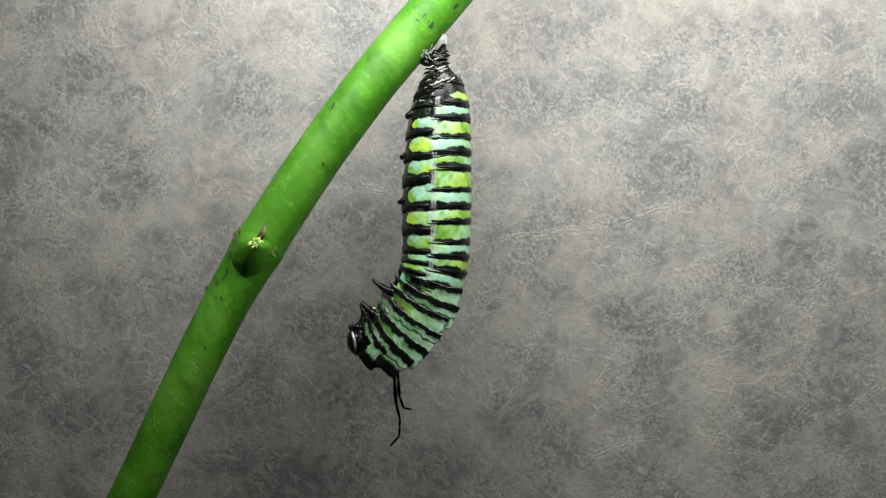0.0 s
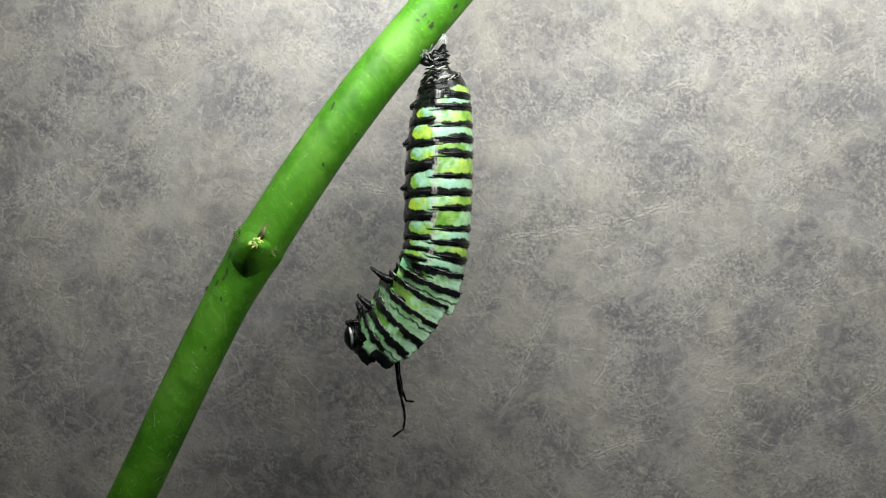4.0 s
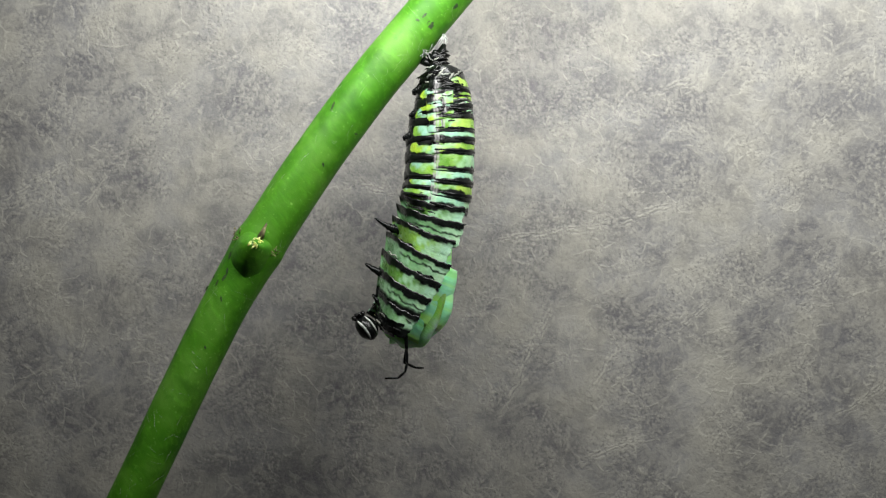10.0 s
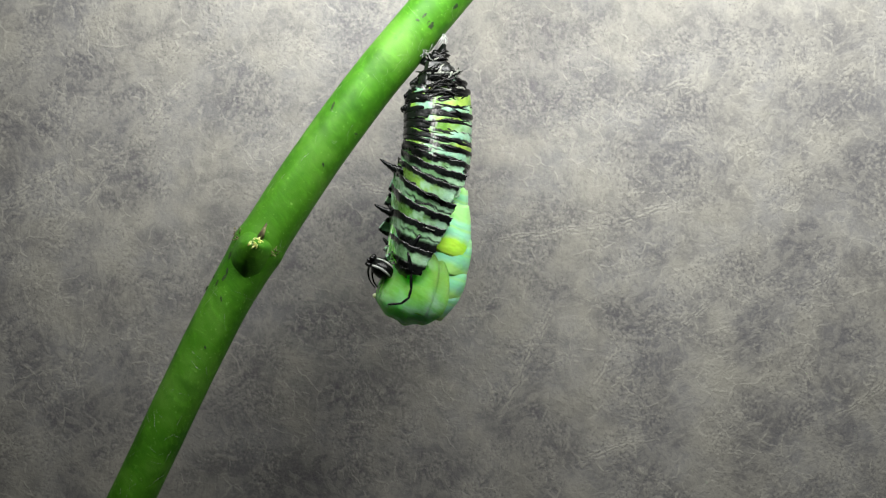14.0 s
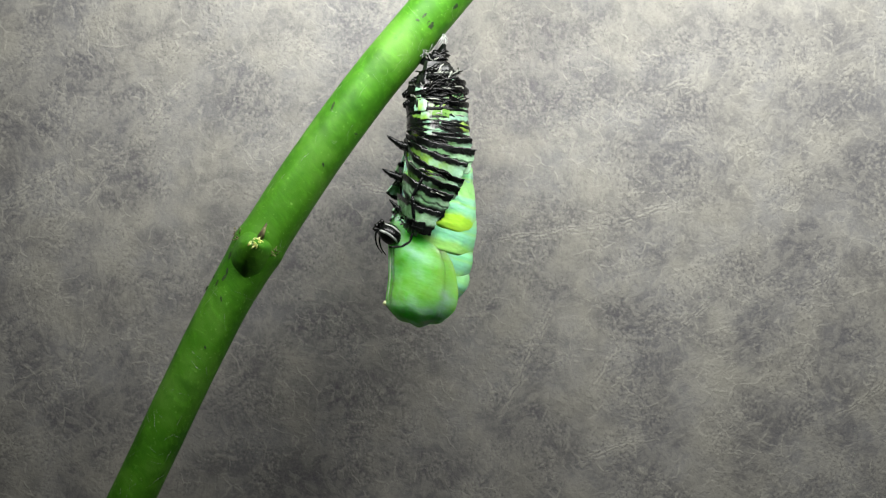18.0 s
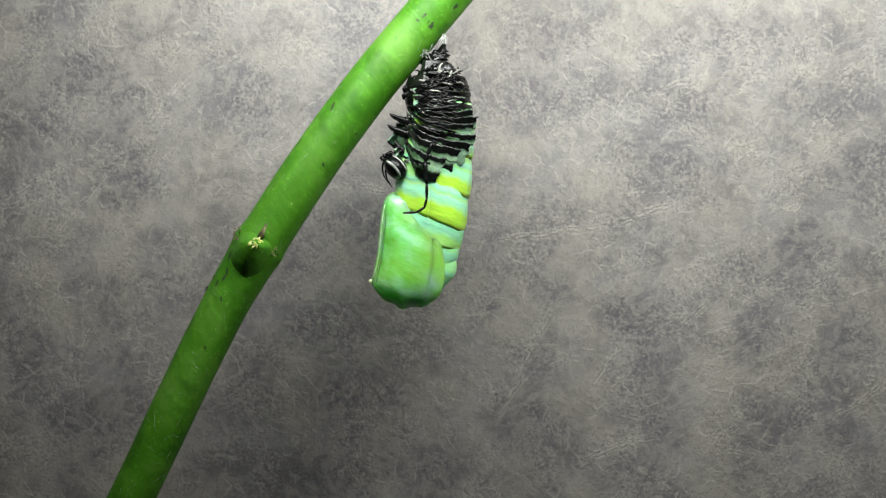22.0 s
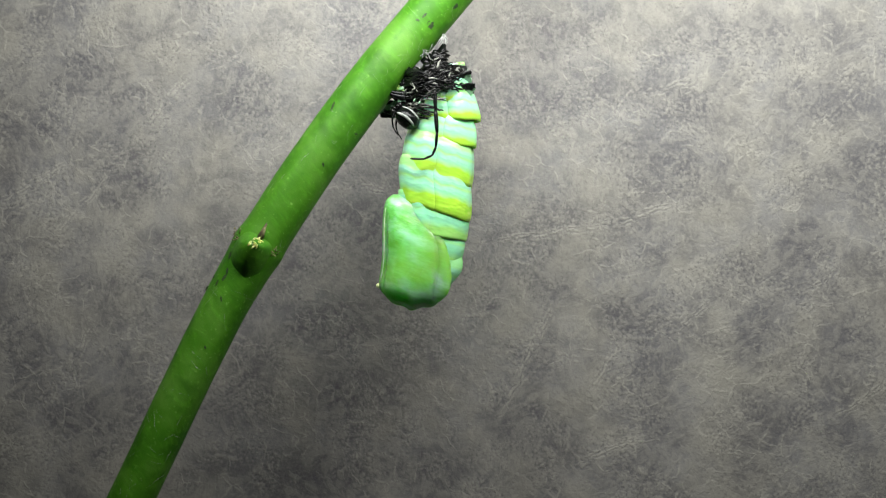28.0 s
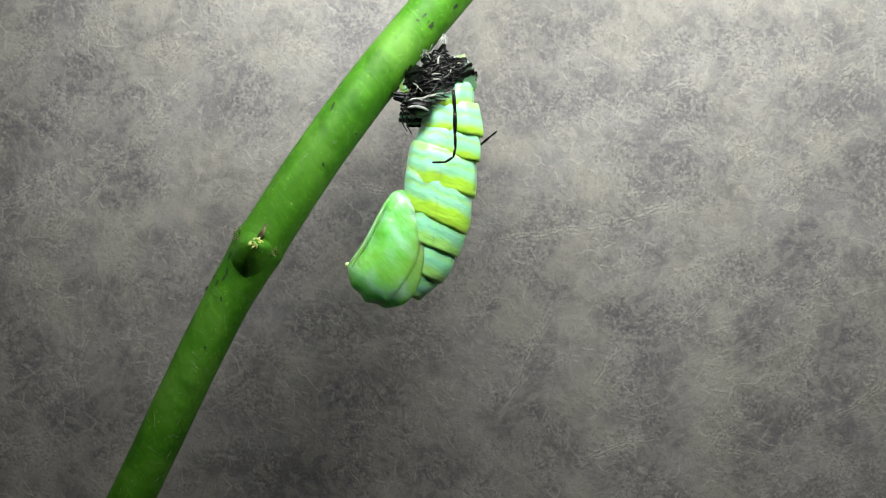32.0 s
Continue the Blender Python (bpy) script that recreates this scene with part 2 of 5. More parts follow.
    for x0, y0, x1, y1 in CREASES:
        long = math.hypot(x1 - x0, y1 - y0)
        ux, uz = (x1 - x0) / long, -(y1 - y0) / long
        off = vmath("SUBTRACT", near, (x0 - 784, 0, 441 - y0))
        along = vmath("DOT_PRODUCT", off, (ux, 0, uz))
        side = vmath("DOT_PRODUCT", off, (-uz, 0, ux))
        # three thin strands beside one another
        strand = grey(calc(tree, "ABSOLUTE", calc(tree, "SUBTRACT", calc(tree, "PINGPONG", plus(side, 200.0), 7.0), 3.5)), 3.6, 0.4)
        one = times(strand, grey(calc(tree, "ABSOLUTE", side), 13.0, 3.0))
        one = times(one, times(grey(along, 0.0, 0.22 * long), grey(along, long, 0.78 * long)))
        crease = one if crease is None else calc(tree, "MAXIMUM", crease, one)
    # a loose web of finer creases between them
    web = None
    for step, seed in ((58, 0.0), (34, 7.0)):
        cell = node(tree, "ShaderNodeTexVoronoi", Scale=1 / step, Randomness=1.0)
        cell.feature = "DISTANCE_TO_EDGE"
        tree.links.new(vmath("ADD", near, (seed * 91, seed * 13, seed * 57)), cell.inputs["Vector"])
        patch = noise_of(tree, vmath("ADD", wall, (seed * 310, 70, 40)), 1 / 80, 3, 0.6)
        one = times(grey(cell.outputs["Distance"], 2.6 / step, 0.4 / step), grey(patch, 0.48, 0.62))
        web = one if web is None else calc(tree, "MAXIMUM", web, one)
    crease = calc(tree, "MAXIMUM", crease, times(web, 0.75))
    crease = times(crease, grey(noise_of(tree, wall, 1 / 16, 2), 0.40, 0.56))
    col = mixed(tree, times(lines, 0.34), col, (0.30, 0.29, 0.252))
    col = mixed(tree, times(net, 0.46), col, (0.290, 0.280, 0.246))
    col = mixed(tree, times(crease, 0.52), col, (0.34, 0.33, 0.285))
    pits = noise_of(tree, quick, 1 / 5.5, 2, 0.6)
    col = mixed(tree, times(grey(pits, 0.50, 0.34, 0.0, 0.50), plus(times(rub, 0.65), 0.35)), col, (0.066, 0.064, 0.067))
    specks = noise_of(tree, wall, 1 / 5.0, 2, 0.6)
    col = mixed(tree, grey(specks, 0.46, 0.70, 0.0, 0.20), col, (0.30, 0.29, 0.258))
    tree.links.new(col, p.inputs["Base Color"])
    h = plus(plus(times(lines, 0.7), times(net, 0.5)), plus(times(crease, 0.9), pits))
    bumped(tree, p, h, 0.24, 0.00018)
    return m


LEATHER = leather()


def plain(name, colour, rough, scale):
    m, tree, p = material(name, rough)
    vec = coords(tree)
    n = noise_of(tree, vec, scale, 5)
    dark = tuple(c * 0.85 for c in colour)
    tree.links.new(ramp(tree, n, [(0.3, dark), (0.7, colour)]), p.inputs["Base Color"])
    bumped(tree, p, n, 0.1, 0.001)
    return m


PLASTER = plain("room_plaster", (0.09, 0.087, 0.084), 0.8, 30)
TABLE = plain("table_top", (0.09, 0.085, 0.08), 0.5, 60)


# ---- mesh helpers ----
def mesh_of(name, verts, faces, mat, smooth=True):
    me = bpy.data.meshes.new(name)
    me.from_pydata([tuple(v) for v in verts], [], faces)
    bm = bmesh.new()
    bm.from_mesh(me)
    bmesh.ops.recalc_face_normals(bm, faces=bm.faces)
    bm.to_mesh(me)
    bm.free()
    me.materials.append(mat)
    if smooth:
        me.polygons.foreach_set("use_smooth", [True] * len(me.polygons))
    me.update()
    return me


def part(name, me, parent, label=""):
    ob = new(name, me)
    ob.parent = parent
    if label:
        ob["label"] = label
    return ob


def tube(points, radii, sides=8, caps=True):
    """Verts and faces of a round tube through the points."""
    pts = [Vector(p) for p in points]
    verts, faces = [], []
    for k, p in enumerate(pts):
        way = (pts[min(k + 1, len(pts) - 1)] - pts[max(k - 1, 0)]).normalized()
        side = way.cross(Vector((0, 1, 0.01))).normalized()
        up = side.cross(way).normalized()
        for j in range(sides):
            a = 2 * math.pi * j / sides
            verts.append(p + radii[k] * (math.cos(a) * side + math.sin(a) * up))
    for k in range(len(pts) - 1):
        for j in range(sides):
            a, b = k * sides + j, k * sides + (j + 1) % sides
            faces.append((a, b, b + sides, a + sides))
    if caps:
        faces.append(tuple(range(sides)))
        faces.append(tuple(range(len(verts) - sides, len(verts))))
    return verts, faces


def join(*shapes):
    verts, faces = [], []
    for v, f in shapes:
        n = len(verts)
        verts += list(v)
        faces += [tuple(i + n for i in q) for q in f]
    return verts, faces


def smooth_line(points, per=6):
    """A smooth curve through points of any size."""
    p = np.array(points, float)
    out = []
    n = len(p)
    for k in range(n - 1):
        a, b, c, d = p[max(k - 1, 0)], p[k], p[k + 1], p[min(k + 2, n - 1)]
        for j in range(per):
            s = j / per
            out.append(0.5 * (2 * b + (c - a) * s + (2 * a - 5 * b + 4 * c - d) * s * s + (3 * b - a - 3 * c + d) * s ** 3))
    out.append(p[-1])
    return np.array(out)


def blob(rx, ry, rz, n=14, rough=0.0, seed=0, centre=(0, 0, 0)):
    """A lumpy ellipsoid in metres."""
    verts, faces = [], []
    m = n * 2
    for i in range(n + 1):
        th = math.pi * i / n
        for j in range(m):
            ph = 2 * math.pi * j / m
            v = Vector((math.sin(th) * math.cos(ph), math.sin(th) * math.sin(ph), math.cos(th)))
            k = 1 + rough * noise.noise(v * 2.3 + Vector((seed * 3.1, 0, 0)))
            verts.append(Vector((v.x * rx * k, v.y * ry * k, v.z * rz * k)) + Vector(centre))
    for i in range(n):
        for j in range(m):
            faces.append((i * m + j, i * m + (j + 1) % m, (i + 1) * m + (j + 1) % m, (i + 1) * m + j))
    return verts, faces


def hermite(xs, ys, x):
    """Smooth value at x; ys may be an array per key."""
    k = int(np.clip(np.searchsorted(xs, x) - 1, 0, len(xs) - 2))
    h = xs[k + 1] - xs[k]
    s = min(max((x - xs[k]) / h, 0.0), 1.0)

    def slope(i):
        if i == 0 or i == len(xs) - 1:
            j = min(i, len(xs) - 2)
            return (ys[j + 1] - ys[j]) / (xs[j + 1] - xs[j])
        a = (ys[i] - ys[i - 1]) / (xs[i] - xs[i - 1])
        b = (ys[i + 1] - ys[i]) / (xs[i + 1] - xs[i])
        with np.errstate(divide="ignore", invalid="ignore"):
            m = np.where(a * b > 0, 2 * a * b / (a + b), 0.0)
        return m

    m0, m1 = slope(k) * h, slope(k + 1) * h
    return (2 * s ** 3 - 3 * s * s + 1) * ys[k] + (s ** 3 - 2 * s * s + s) * m0 + (3 * s * s - 2 * s ** 3) * ys[k + 1] + (s ** 3 - s * s) * m1


class Chain:
    """Stations along a body, each with its two edges in the plan (and an opening angle), keyed in time."""

    def __init__(self, stations):
        self.u, self.t, self.rows, self.kept = np.array(stations, float), [], [], {}

    def key(self, t, *rows):
        self.t.append(t)
        self.rows.append(np.array([list(r) + [0] * (5 - len(r)) for r in rows], float))

    def at(self, u, t):
        if t not in self.kept:
            self.kept[t] = hermite(np.array(self.t, float), self.rows, t)
        lx, ly, rx, ry, psi = hermite(self.u, self.kept[t], u)
        return np.array((lx, ly)), np.array((rx, ry)), psi

    def frame_at(self, u, t):
        l, r, psi = self.at(u, t)
        way = (r - l) / np.linalg.norm(r - l)
        return l, r, way, psi

    def middle(self, u, t):
        l, r, _ = self.at(u, t)
        return (l + r) / 2


def plan_pose(c, way, d=0.0):
    """A pose at c of the plan with local x along way, y away from the eye, z up."""
    x = Vector((way[0], 0, -way[1])).normalized()
    z = x.cross(Vector((0, 1, 0)))
    m = Matrix((x, (0, 1, 0), z)).transposed().to_4x4()
    m.translation = W(c[0], c[1], d)
    return m


def side_pose(chain, side, u, t, half, turn_open=1.0):
    """The pose of a left (-1) or right (1) piece: it keeps to its own edge."""
    l, r, way, psi = chain.frame_at(u, t)
    if side < 0:
        return plan_pose(l + way * half, way)
    half += (62 - half) * min(1.0, psi / 40)
    m = plan_pose(r - way * half, way)
    if psi:
        m = m @ pose(0, -18 * S * min(1.0, psi / 60) * turn_open, 0, 0, 0, -psi * turn_open)
    return m


def shell(chain, tref, home, a0, a1, low, high, deep, proud, bulge, thick, nphi, nu, lump=0.0, seed=0.0, dive=(0, 0), taper=(0, 0), tuck=0.0):
    """A curved plate round the body between the angles a0 and a1 (0 faces the eye, 90 the right edge) and the stations low(a), high(a)."""
    inv = home.inverted()
    grid = []
    for layer in (0, 1):
        for j in range(nu + 1):
            s = j / nu
            for i in range(nphi + 1):
                a = a0 + (a1 - a0) * i / nphi
                u0, u1 = low(a), high(a)
                if taper[0] and a - a0 < taper[0]:
                    g = 0.5 * (1 - math.sqrt(max(0.0, 1 - (1 - (a - a0) / taper[0]) ** 2)))
                    u0, u1 = u0 + (u1 - u0) * g, u1 - (u1 - u0) * g
                if taper[1] and a1 - a < taper[1]:
                    g = 0.5 * (1 - math.sqrt(max(0.0, 1 - (1 - (a1 - a) / taper[1]) ** 2)))
                    u0, u1 = u0 + (u1 - u0) * g, u1 - (u1 - u0) * g
                u = u0 + (u1 - u0) * s
                l, r, way, _ = chain.frame_at(u, tref)
                mid, half = (l + r) / 2, np.linalg.norm(r - l) / 2
                k = proud + bulge * (1 - abs(2 * s - 1) ** 2.6)
                k -= tuck * max(0.0, (s - 0.5) / 0.5) ** 1.6
                if lump:
                    k += lump * noise.noise(Vector((a * 0.035 + seed, u * 0.06, seed * 1.7)))
                if dive[0] and a - a0 < dive[0]:
                    k -= 3.5 * (1 - (a - a0) / dive[0]) ** 2
                if dive[1] and a1 - a < dive[1]:
                    k -= 3.5 * (1 - (a1 - a) / dive[1]) ** 2
                if layer:
                    k -= thick
                x = (half + k) * math.sin(radians(a))
                y = -(deep + k) * math.cos(radians(a))
                p = mid + way * x
                grid.append(inv @ W(p[0], p[1], y))
    faces = []
    w = nphi + 1
    n = w * (nu + 1)
    for j in range(nu):
        for i in range(nphi):
            a = j * w + i
            faces.append((a, a + 1, a + w + 1, a + w))
            faces.append((a + n, a + w + n, a + w + 1 + n, a + 1 + n))
    for i in range(nphi):
        for j in (0, nu):
            a = j * w + i
            faces.append((a, a + 1, a + 1 + n, a + n))
    for j in range(nu):
        for i in (0, nphi):
            a = j * w + i
            faces.append((a, a + w, a + w + n, a + n))
    return grid, faces


# ---- the place ----
def slab(name, lo, hi, mat, label, category):
    v = [Vector((x, y, z)) for z in (lo[2], hi[2]) for y in (lo[1], hi[1]) for x in (lo[0], hi[0])]
    f = [(0, 1, 3, 2), (4, 6, 7, 5), (0, 4, 5, 1), (2, 3, 7, 6), (0, 2, 6, 4), (1, 5, 7, 3)]
    return tagged(new(name, mesh_of(name, v, f, mat, False)), label, category, kind="structure")


def build_place():
    slab("backdrop", (-0.45, WALL, 0.0), (0.45, WALL + 0.006, 0.5), LEATHER, "mottled grey and beige grained leather backdrop behind the stem", "backdrop")
    slab("floor", (-0.6, -0.8, -0.02), (0.6, 0.3, 0.0), TABLE, "dark plain table surface under the stem", "floor")
    slab("wall_north", (-0.6, 0.3, -0.02), (0.6, 0.32, 0.7), PLASTER, "plain grey wall", "wall")
    slab("wall_south", (-0.6, -0.82, -0.02), (0.6, -0.8, 0.7), PLASTER, "plain grey wall", "wall")
    slab("wall_west", (-0.62, -0.82, -0.02), (-0.6, 0.32, 0.7), PLASTER, "plain grey wall", "wall")
    slab("wall_east", (0.6, -0.82, -0.02), (0.62, 0.32, 0.7), PLASTER, "plain grey wall", "wall")
    slab("ceiling", (-0.62, -0.82, 0.7), (0.62, 0.32, 0.72), PLASTER, "plain grey ceiling", "ceiling")


build_place()

STEM_LINE = [(1020, -275, 42), (900, -138, 43), (781, 0, 43.5), (650, 158, 43.5), (550, 295, 44), (482, 400, 44.5), (452, 446, 45),
             (400, 537, 41.5), (343, 650, 40.5), (287, 768, 40), (231, 886, 40), (110, 1140, 40), (-20, 1420, 40), (-330, 2160, 40)]


def stem_at(y):
    """Centre, radius and direction of the stem at a height of the plan."""
    line = smooth_line(STEM_LINE, 8)
    k = int(np.argmin(np.abs(line[:, 1] - y)))
    way = line[min(k + 1, len(line) - 1)] - line[max(k - 1, 0)]
    return line[k], way[:2] / np.linalg.norm(way[:2])


def on_stem(x, y, lift=0.0):
    """A place on the stem's near face under the plan's place x, y."""
    line = smooth_line(STEM_LINE, 8)
    k = int(np.argmin(np.hypot(line[:, 0] - x, line[:, 1] - y)))
    way = line[min(k + 1, len(line) - 1)][:2] - line[max(k - 1, 0)][:2]
    way /= np.linalg.norm(way)
    off = abs((x - line[k, 0]) * -way[1] + (y - line[k, 1]) * way[0])
    r = line[k, 2] + lift
    return W(x, y, -math.sqrt(max(r * r - off * off, 4.0)))


def build_stem():
    top = tagged(new("plant_stem"), "bright green milkweed stem with a node and small dark bruises", "plant stem")
    top.matrix_world = Matrix.Translation(W(-330, 2160))
    inv = top.matrix_world.inverted()
    line = smooth_line(STEM_LINE, 10)
    verts, faces = [], []
    sides = 48
    for k, (x, y, r) in enumerate(line):
        way = line[min(k + 1, len(line) - 1)] - line[max(k - 1, 0)]
        way = way[:2] / np.linalg.norm(way[:2])
        node_swell = 2.5 * math.exp(-((y - 438) / 16) ** 2)
        for j in range(sides):
            a = 2 * math.pi * j / sides
            rr = r + node_swell + 0.8 * noise.noise(Vector((math.cos(a) * 1.2, math.sin(a) * 1.2, y * 0.012)))
            verts.append(inv @ W(x - way[1] * rr * math.cos(a), y + way[0] * rr * math.cos(a), -rr * math.sin(a)))
    for k in range(len(line) - 1):
        for j in range(sides):
            a, b = k * sides + j, k * sides + (j + 1) % sides
            faces.append((a, b, b + sides, a + sides))
    faces.append(tuple(range(sides)))
    faces.append(tuple(range(len(verts) - sides, len(verts))))
    part("stalk", mesh_of("stalk", verts, faces, STEM), top)

    def bruise(x, y, length, width, turn, k):
        n = 14
        ring, mid = [], on_stem(x, y, 0.8)
        for j in range(n):
            a = 2 * math.pi * j / n
            q = 1 + 0.45 * noise.noise(Vector((math.cos(a) * 2, math.sin(a) * 2, k * 2.7)))
            dx, dy = length * q * math.cos(a), width * q * math.sin(a)
            c, s = math.cos(turn), math.sin(turn)
            ring.append((x + dx * c - dy * s, y + dx * s + dy * c))
        v = [mid] + [on_stem(px, py, 0.35) for px, py in ring]
        v = [inv @ q for q in v]
        f = [(0, 1 + j, 1 + (j + 1) % n) for j in range(n)]
        part("bruise", mesh_of("bruise", v, f, SCAR), top, "dark bruise on the stem")

    for k, (x, y, a, b, turn) in enumerate(((764, 54, 10, 6, 0.9), (752, 36, 5, 2, -0.8), (806, 18, 6, 3, 2.2), (740, 44, 4, 2, 0.4), (592, 192, 9, 2, 1.9),
                                            (576, 294, 4, 1.6, 1.4), (412, 452, 7, 2.5, 1.9), (409, 478, 6, 2, 1.8), (404, 490, 7, 2.4, 2.2), (390, 500, 6, 2, 1.9),
                                            (381, 489, 4, 1.5, 1.7), (399, 528, 5, 1.6, 1.5), (367, 510, 5, 2.5, 2.1), (371, 612, 3, 1.5, 1.2), (632, 240, 3, 1.4, 0.3))):
        bruise(x, y, a, b, turn, k)
    # node: leaf scar ridge, bud and dry scale
    ridge = []
    for j in range(15):
        s = j / 14
        x, y = 414 + (492 - 414) * s, 424 + 28 * s - 12 * math.sin(math.pi * s) + 2 * math.sin(s * 19)
        ridge.append(inv @ on_stem(x, y, 1.2))
    v, f = tube(ridge, [S * (1.0 + 2.2 * abs(noise.noise(Vector((j * 0.9, 0, 0))))) for j in range(15)], 6)
    part("leaf_scar", mesh_of("leaf_scar", v, f, DRYWOOD), top, "dry brown ridge of an old leaf scar")
    # the cushion of the bud: a ledge that runs back under itself
    rows, cols = 26, 22
    cushion = []
    for j in range(rows + 1):
        v = j / rows
        y = 415 + 74 * v
        out = 34 * min(1.0, (v / 0.24) ** 0.8) * (1 - max(0.0, (v - 0.24) / 0.76) ** 1.3)
        wide = 36 * math.sin(math.pi * min(0.985, max(0.015, v)) ** 0.75) ** 0.5
        for i in range(cols + 1):
            q = 2 * i / cols - 1
            x = 453 - 0.36 * (y - 440) + wide * q
            bulge = out * (1 - abs(q) ** 1.7) ** 1.1 + 1.4 * noise.noise(Vector((x * 0.07, y * 0.07, 2.0)))
            cushion.append(inv @ (on_stem(x, y + 9 * q, -1.0) + Vector((0, -bulge * S, 0))))
    w = cols + 1
    faces = [(j * w + i, j * w + i + 1, (j + 1) * w + i + 1, (j + 1) * w + i) for j in range(rows) for i in range(cols)]
    part("bud", mesh_of("bud", cushion, faces, STEM), top, "small green axillary bud")
    shapes = []
    rnd = random.Random(4)
    for k in range(16):
        a = rnd.uniform(0, 6.28)
        c = on_stem(463 + 7 * math.cos(a), 428 + 6 * math.sin(a), 30)
        e = c + Vector((rnd.uniform(-9, 12), rnd.uniform(-8, 2), rnd.uniform(-9, 7))) * S
        shapes.append(tube([inv @ c, inv @ ((c + e) / 2), inv @ e], [1.2 * S, 1.9 * S, 0.4 * S], 5))
    part("bud_scale", mesh_of("bud_scale", *join(*shapes), TIP), top, "pale yellow broken bud tip")
    spike = [inv @ on_stem(466, 426, 5), inv @ (on_stem(473, 412, 9)), inv @ (on_stem(481, 396, 15))]
    part("dry_tip", mesh_of("dry_tip", *tube(spike, [6.5 * S, 4.5 * S, 0.8 * S], 7), DRYWOOD), top, "withered brown stipule")
    shapes = []
    for k in range(30):
        side = rnd.choice((0, 0, 0, 1))
        x, y = (rnd.uniform(413, 432), rnd.uniform(404, 424)) if side == 0 else (rnd.uniform(484, 495), rnd.uniform(440, 455))
        c = on_stem(x, y, rnd.uniform(0.0, 2.0))
        e = c + Vector((rnd.uniform(-7, 7), rnd.uniform(-7, -1), rnd.uniform(-4, 9))) * S
        shapes.append(tube([inv @ c, inv @ ((c + e) / 2), inv @ e], [0.9 * S, 0.8 * S, 0.2 * S], 4))
    part("bract", mesh_of("bract", *join(*shapes), DRYWOOD), top, "ragged dry bracts along the leaf scar")
    shapes = []
    for k in range(80):
        y = rnd.uniform(-20, 890)
        c, way = stem_at(y)
        off = rnd.uniform(-0.95, 0.95) * (c[2] - 1)
        x0, y0 = c[0] - way[1] * off, c[1] + way[0] * off
        b = rnd.uniform(-2.4, 2.4)
        n = rnd.uniform(5, 20)
        lift = rnd.uniform(0.5, 2.5)
        pts = [(x0, y0), (x0 + n * math.cos(b), y0 + n * math.sin(b)), (x0 + n * math.cos(b) * 1.5 + 4, y0 + n * math.sin(b) * 1.6)]
        shapes.append(tube([inv @ on_stem(*pts[0], 0.3), inv @ on_stem(*pts[1], lift), inv @ on_stem(*pts[2], lift)], [0.09 * S, 0.08 * S, 0.05 * S], 3))
    ob = part("hair", mesh_of("hair", *join(*shapes), SILK), top, "fine white hairs")
    tagged(ob, kind="stuff")
    return top


build_stem()

# ---- the shed skin and the body under it: stations in time ----
SKIN = Chain((130, 190, 273, 367, 453, 522, 565, 617, 650, 682))
SKIN.key(0, (752, 130, 812, 130), (729, 190, 829, 190), (717, 275, 832, 272), (713, 367, 832, 366), (714, 448, 828, 457), (702, 492, 806, 543), (683, 514, 775, 580),
         (664, 556, 726, 632), (646, 560, 684, 640), (630, 578, 646, 632))
SKIN.key(1, (752, 130, 812, 130), (731, 187, 828, 187), (719, 270, 832, 268), (715, 362, 834, 361), (715, 442, 827, 451), (699, 487, 805, 539), (677, 510, 776, 577),
         (657, 553, 727, 631), (638, 561, 684, 640), (621, 580, 641, 632))
SKIN.key(2, (752, 130, 812, 130), (734, 185, 827, 184), (722, 266, 832, 264), (719, 358, 839, 356), (724, 436, 836, 446), (712, 482, 822, 535), (692, 506, 796, 574),
         (672, 550, 748, 630), (654, 562, 706, 640), (638, 582, 660, 632))
SKIN.key(3, (752, 130, 812, 130), (737, 182, 832, 180), (722, 262, 834, 260), (717, 352, 832, 352), (716, 432, 826, 444), (702, 478, 802, 530), (676, 500, 770, 574),
         (652, 548, 718, 632), (634, 560, 674, 640), (618, 578, 634, 632))
SKIN.key(6, (752, 130, 812, 130), (738, 166, 826, 162), (722, 234, 836, 228), (718, 328, 838, 324), (718, 406, 834, 414), (706, 455, 820, 495), (688, 482, 796, 548),
         (670, 532, 742, 618), (652, 545, 700, 628), (640, 562, 660, 618))
SKIN.key(7, (752, 130, 812, 130), (737, 166, 828, 168), (720, 234, 832, 234), (714, 330, 824, 330), (708, 410, 816, 416), (690, 460, 802, 498), (668, 486, 776, 552),
         (650, 540, 734, 622), (632, 555, 690, 635), (618, 574, 645, 628))
SKIN.key(8, (752, 130, 812, 130), (739, 160, 829, 162), (727, 220, 836, 210), (720, 296, 841, 292), (721, 372, 836, 376), (712, 420, 824, 462), (690, 452, 808, 512),
         (674, 520, 775, 604, 8), (664, 552, 740, 628, 20), (652, 574, 700, 632, 30))
SKIN.key(9, (752, 130, 812, 130), (740, 158, 830, 160), (731, 212, 838, 196), (722, 268, 842, 264), (722, 342, 838, 346), (718, 388, 826, 432), (699, 424, 816, 470, 0),
         (685, 505, 800, 575, 28), (680, 556, 784, 618, 60), (668, 580, 760, 635, 80))
SKIN.key(10, (752, 130, 812, 130), (740, 155, 828, 157), (733, 203, 834, 190), (721, 250, 838, 250), (717, 318, 835, 328), (704, 366, 818, 402), (690, 406, 802, 466, 6),
         (674, 482, 792, 554, 32), (673, 540, 776, 606, 68), (662, 566, 760, 628, 88))
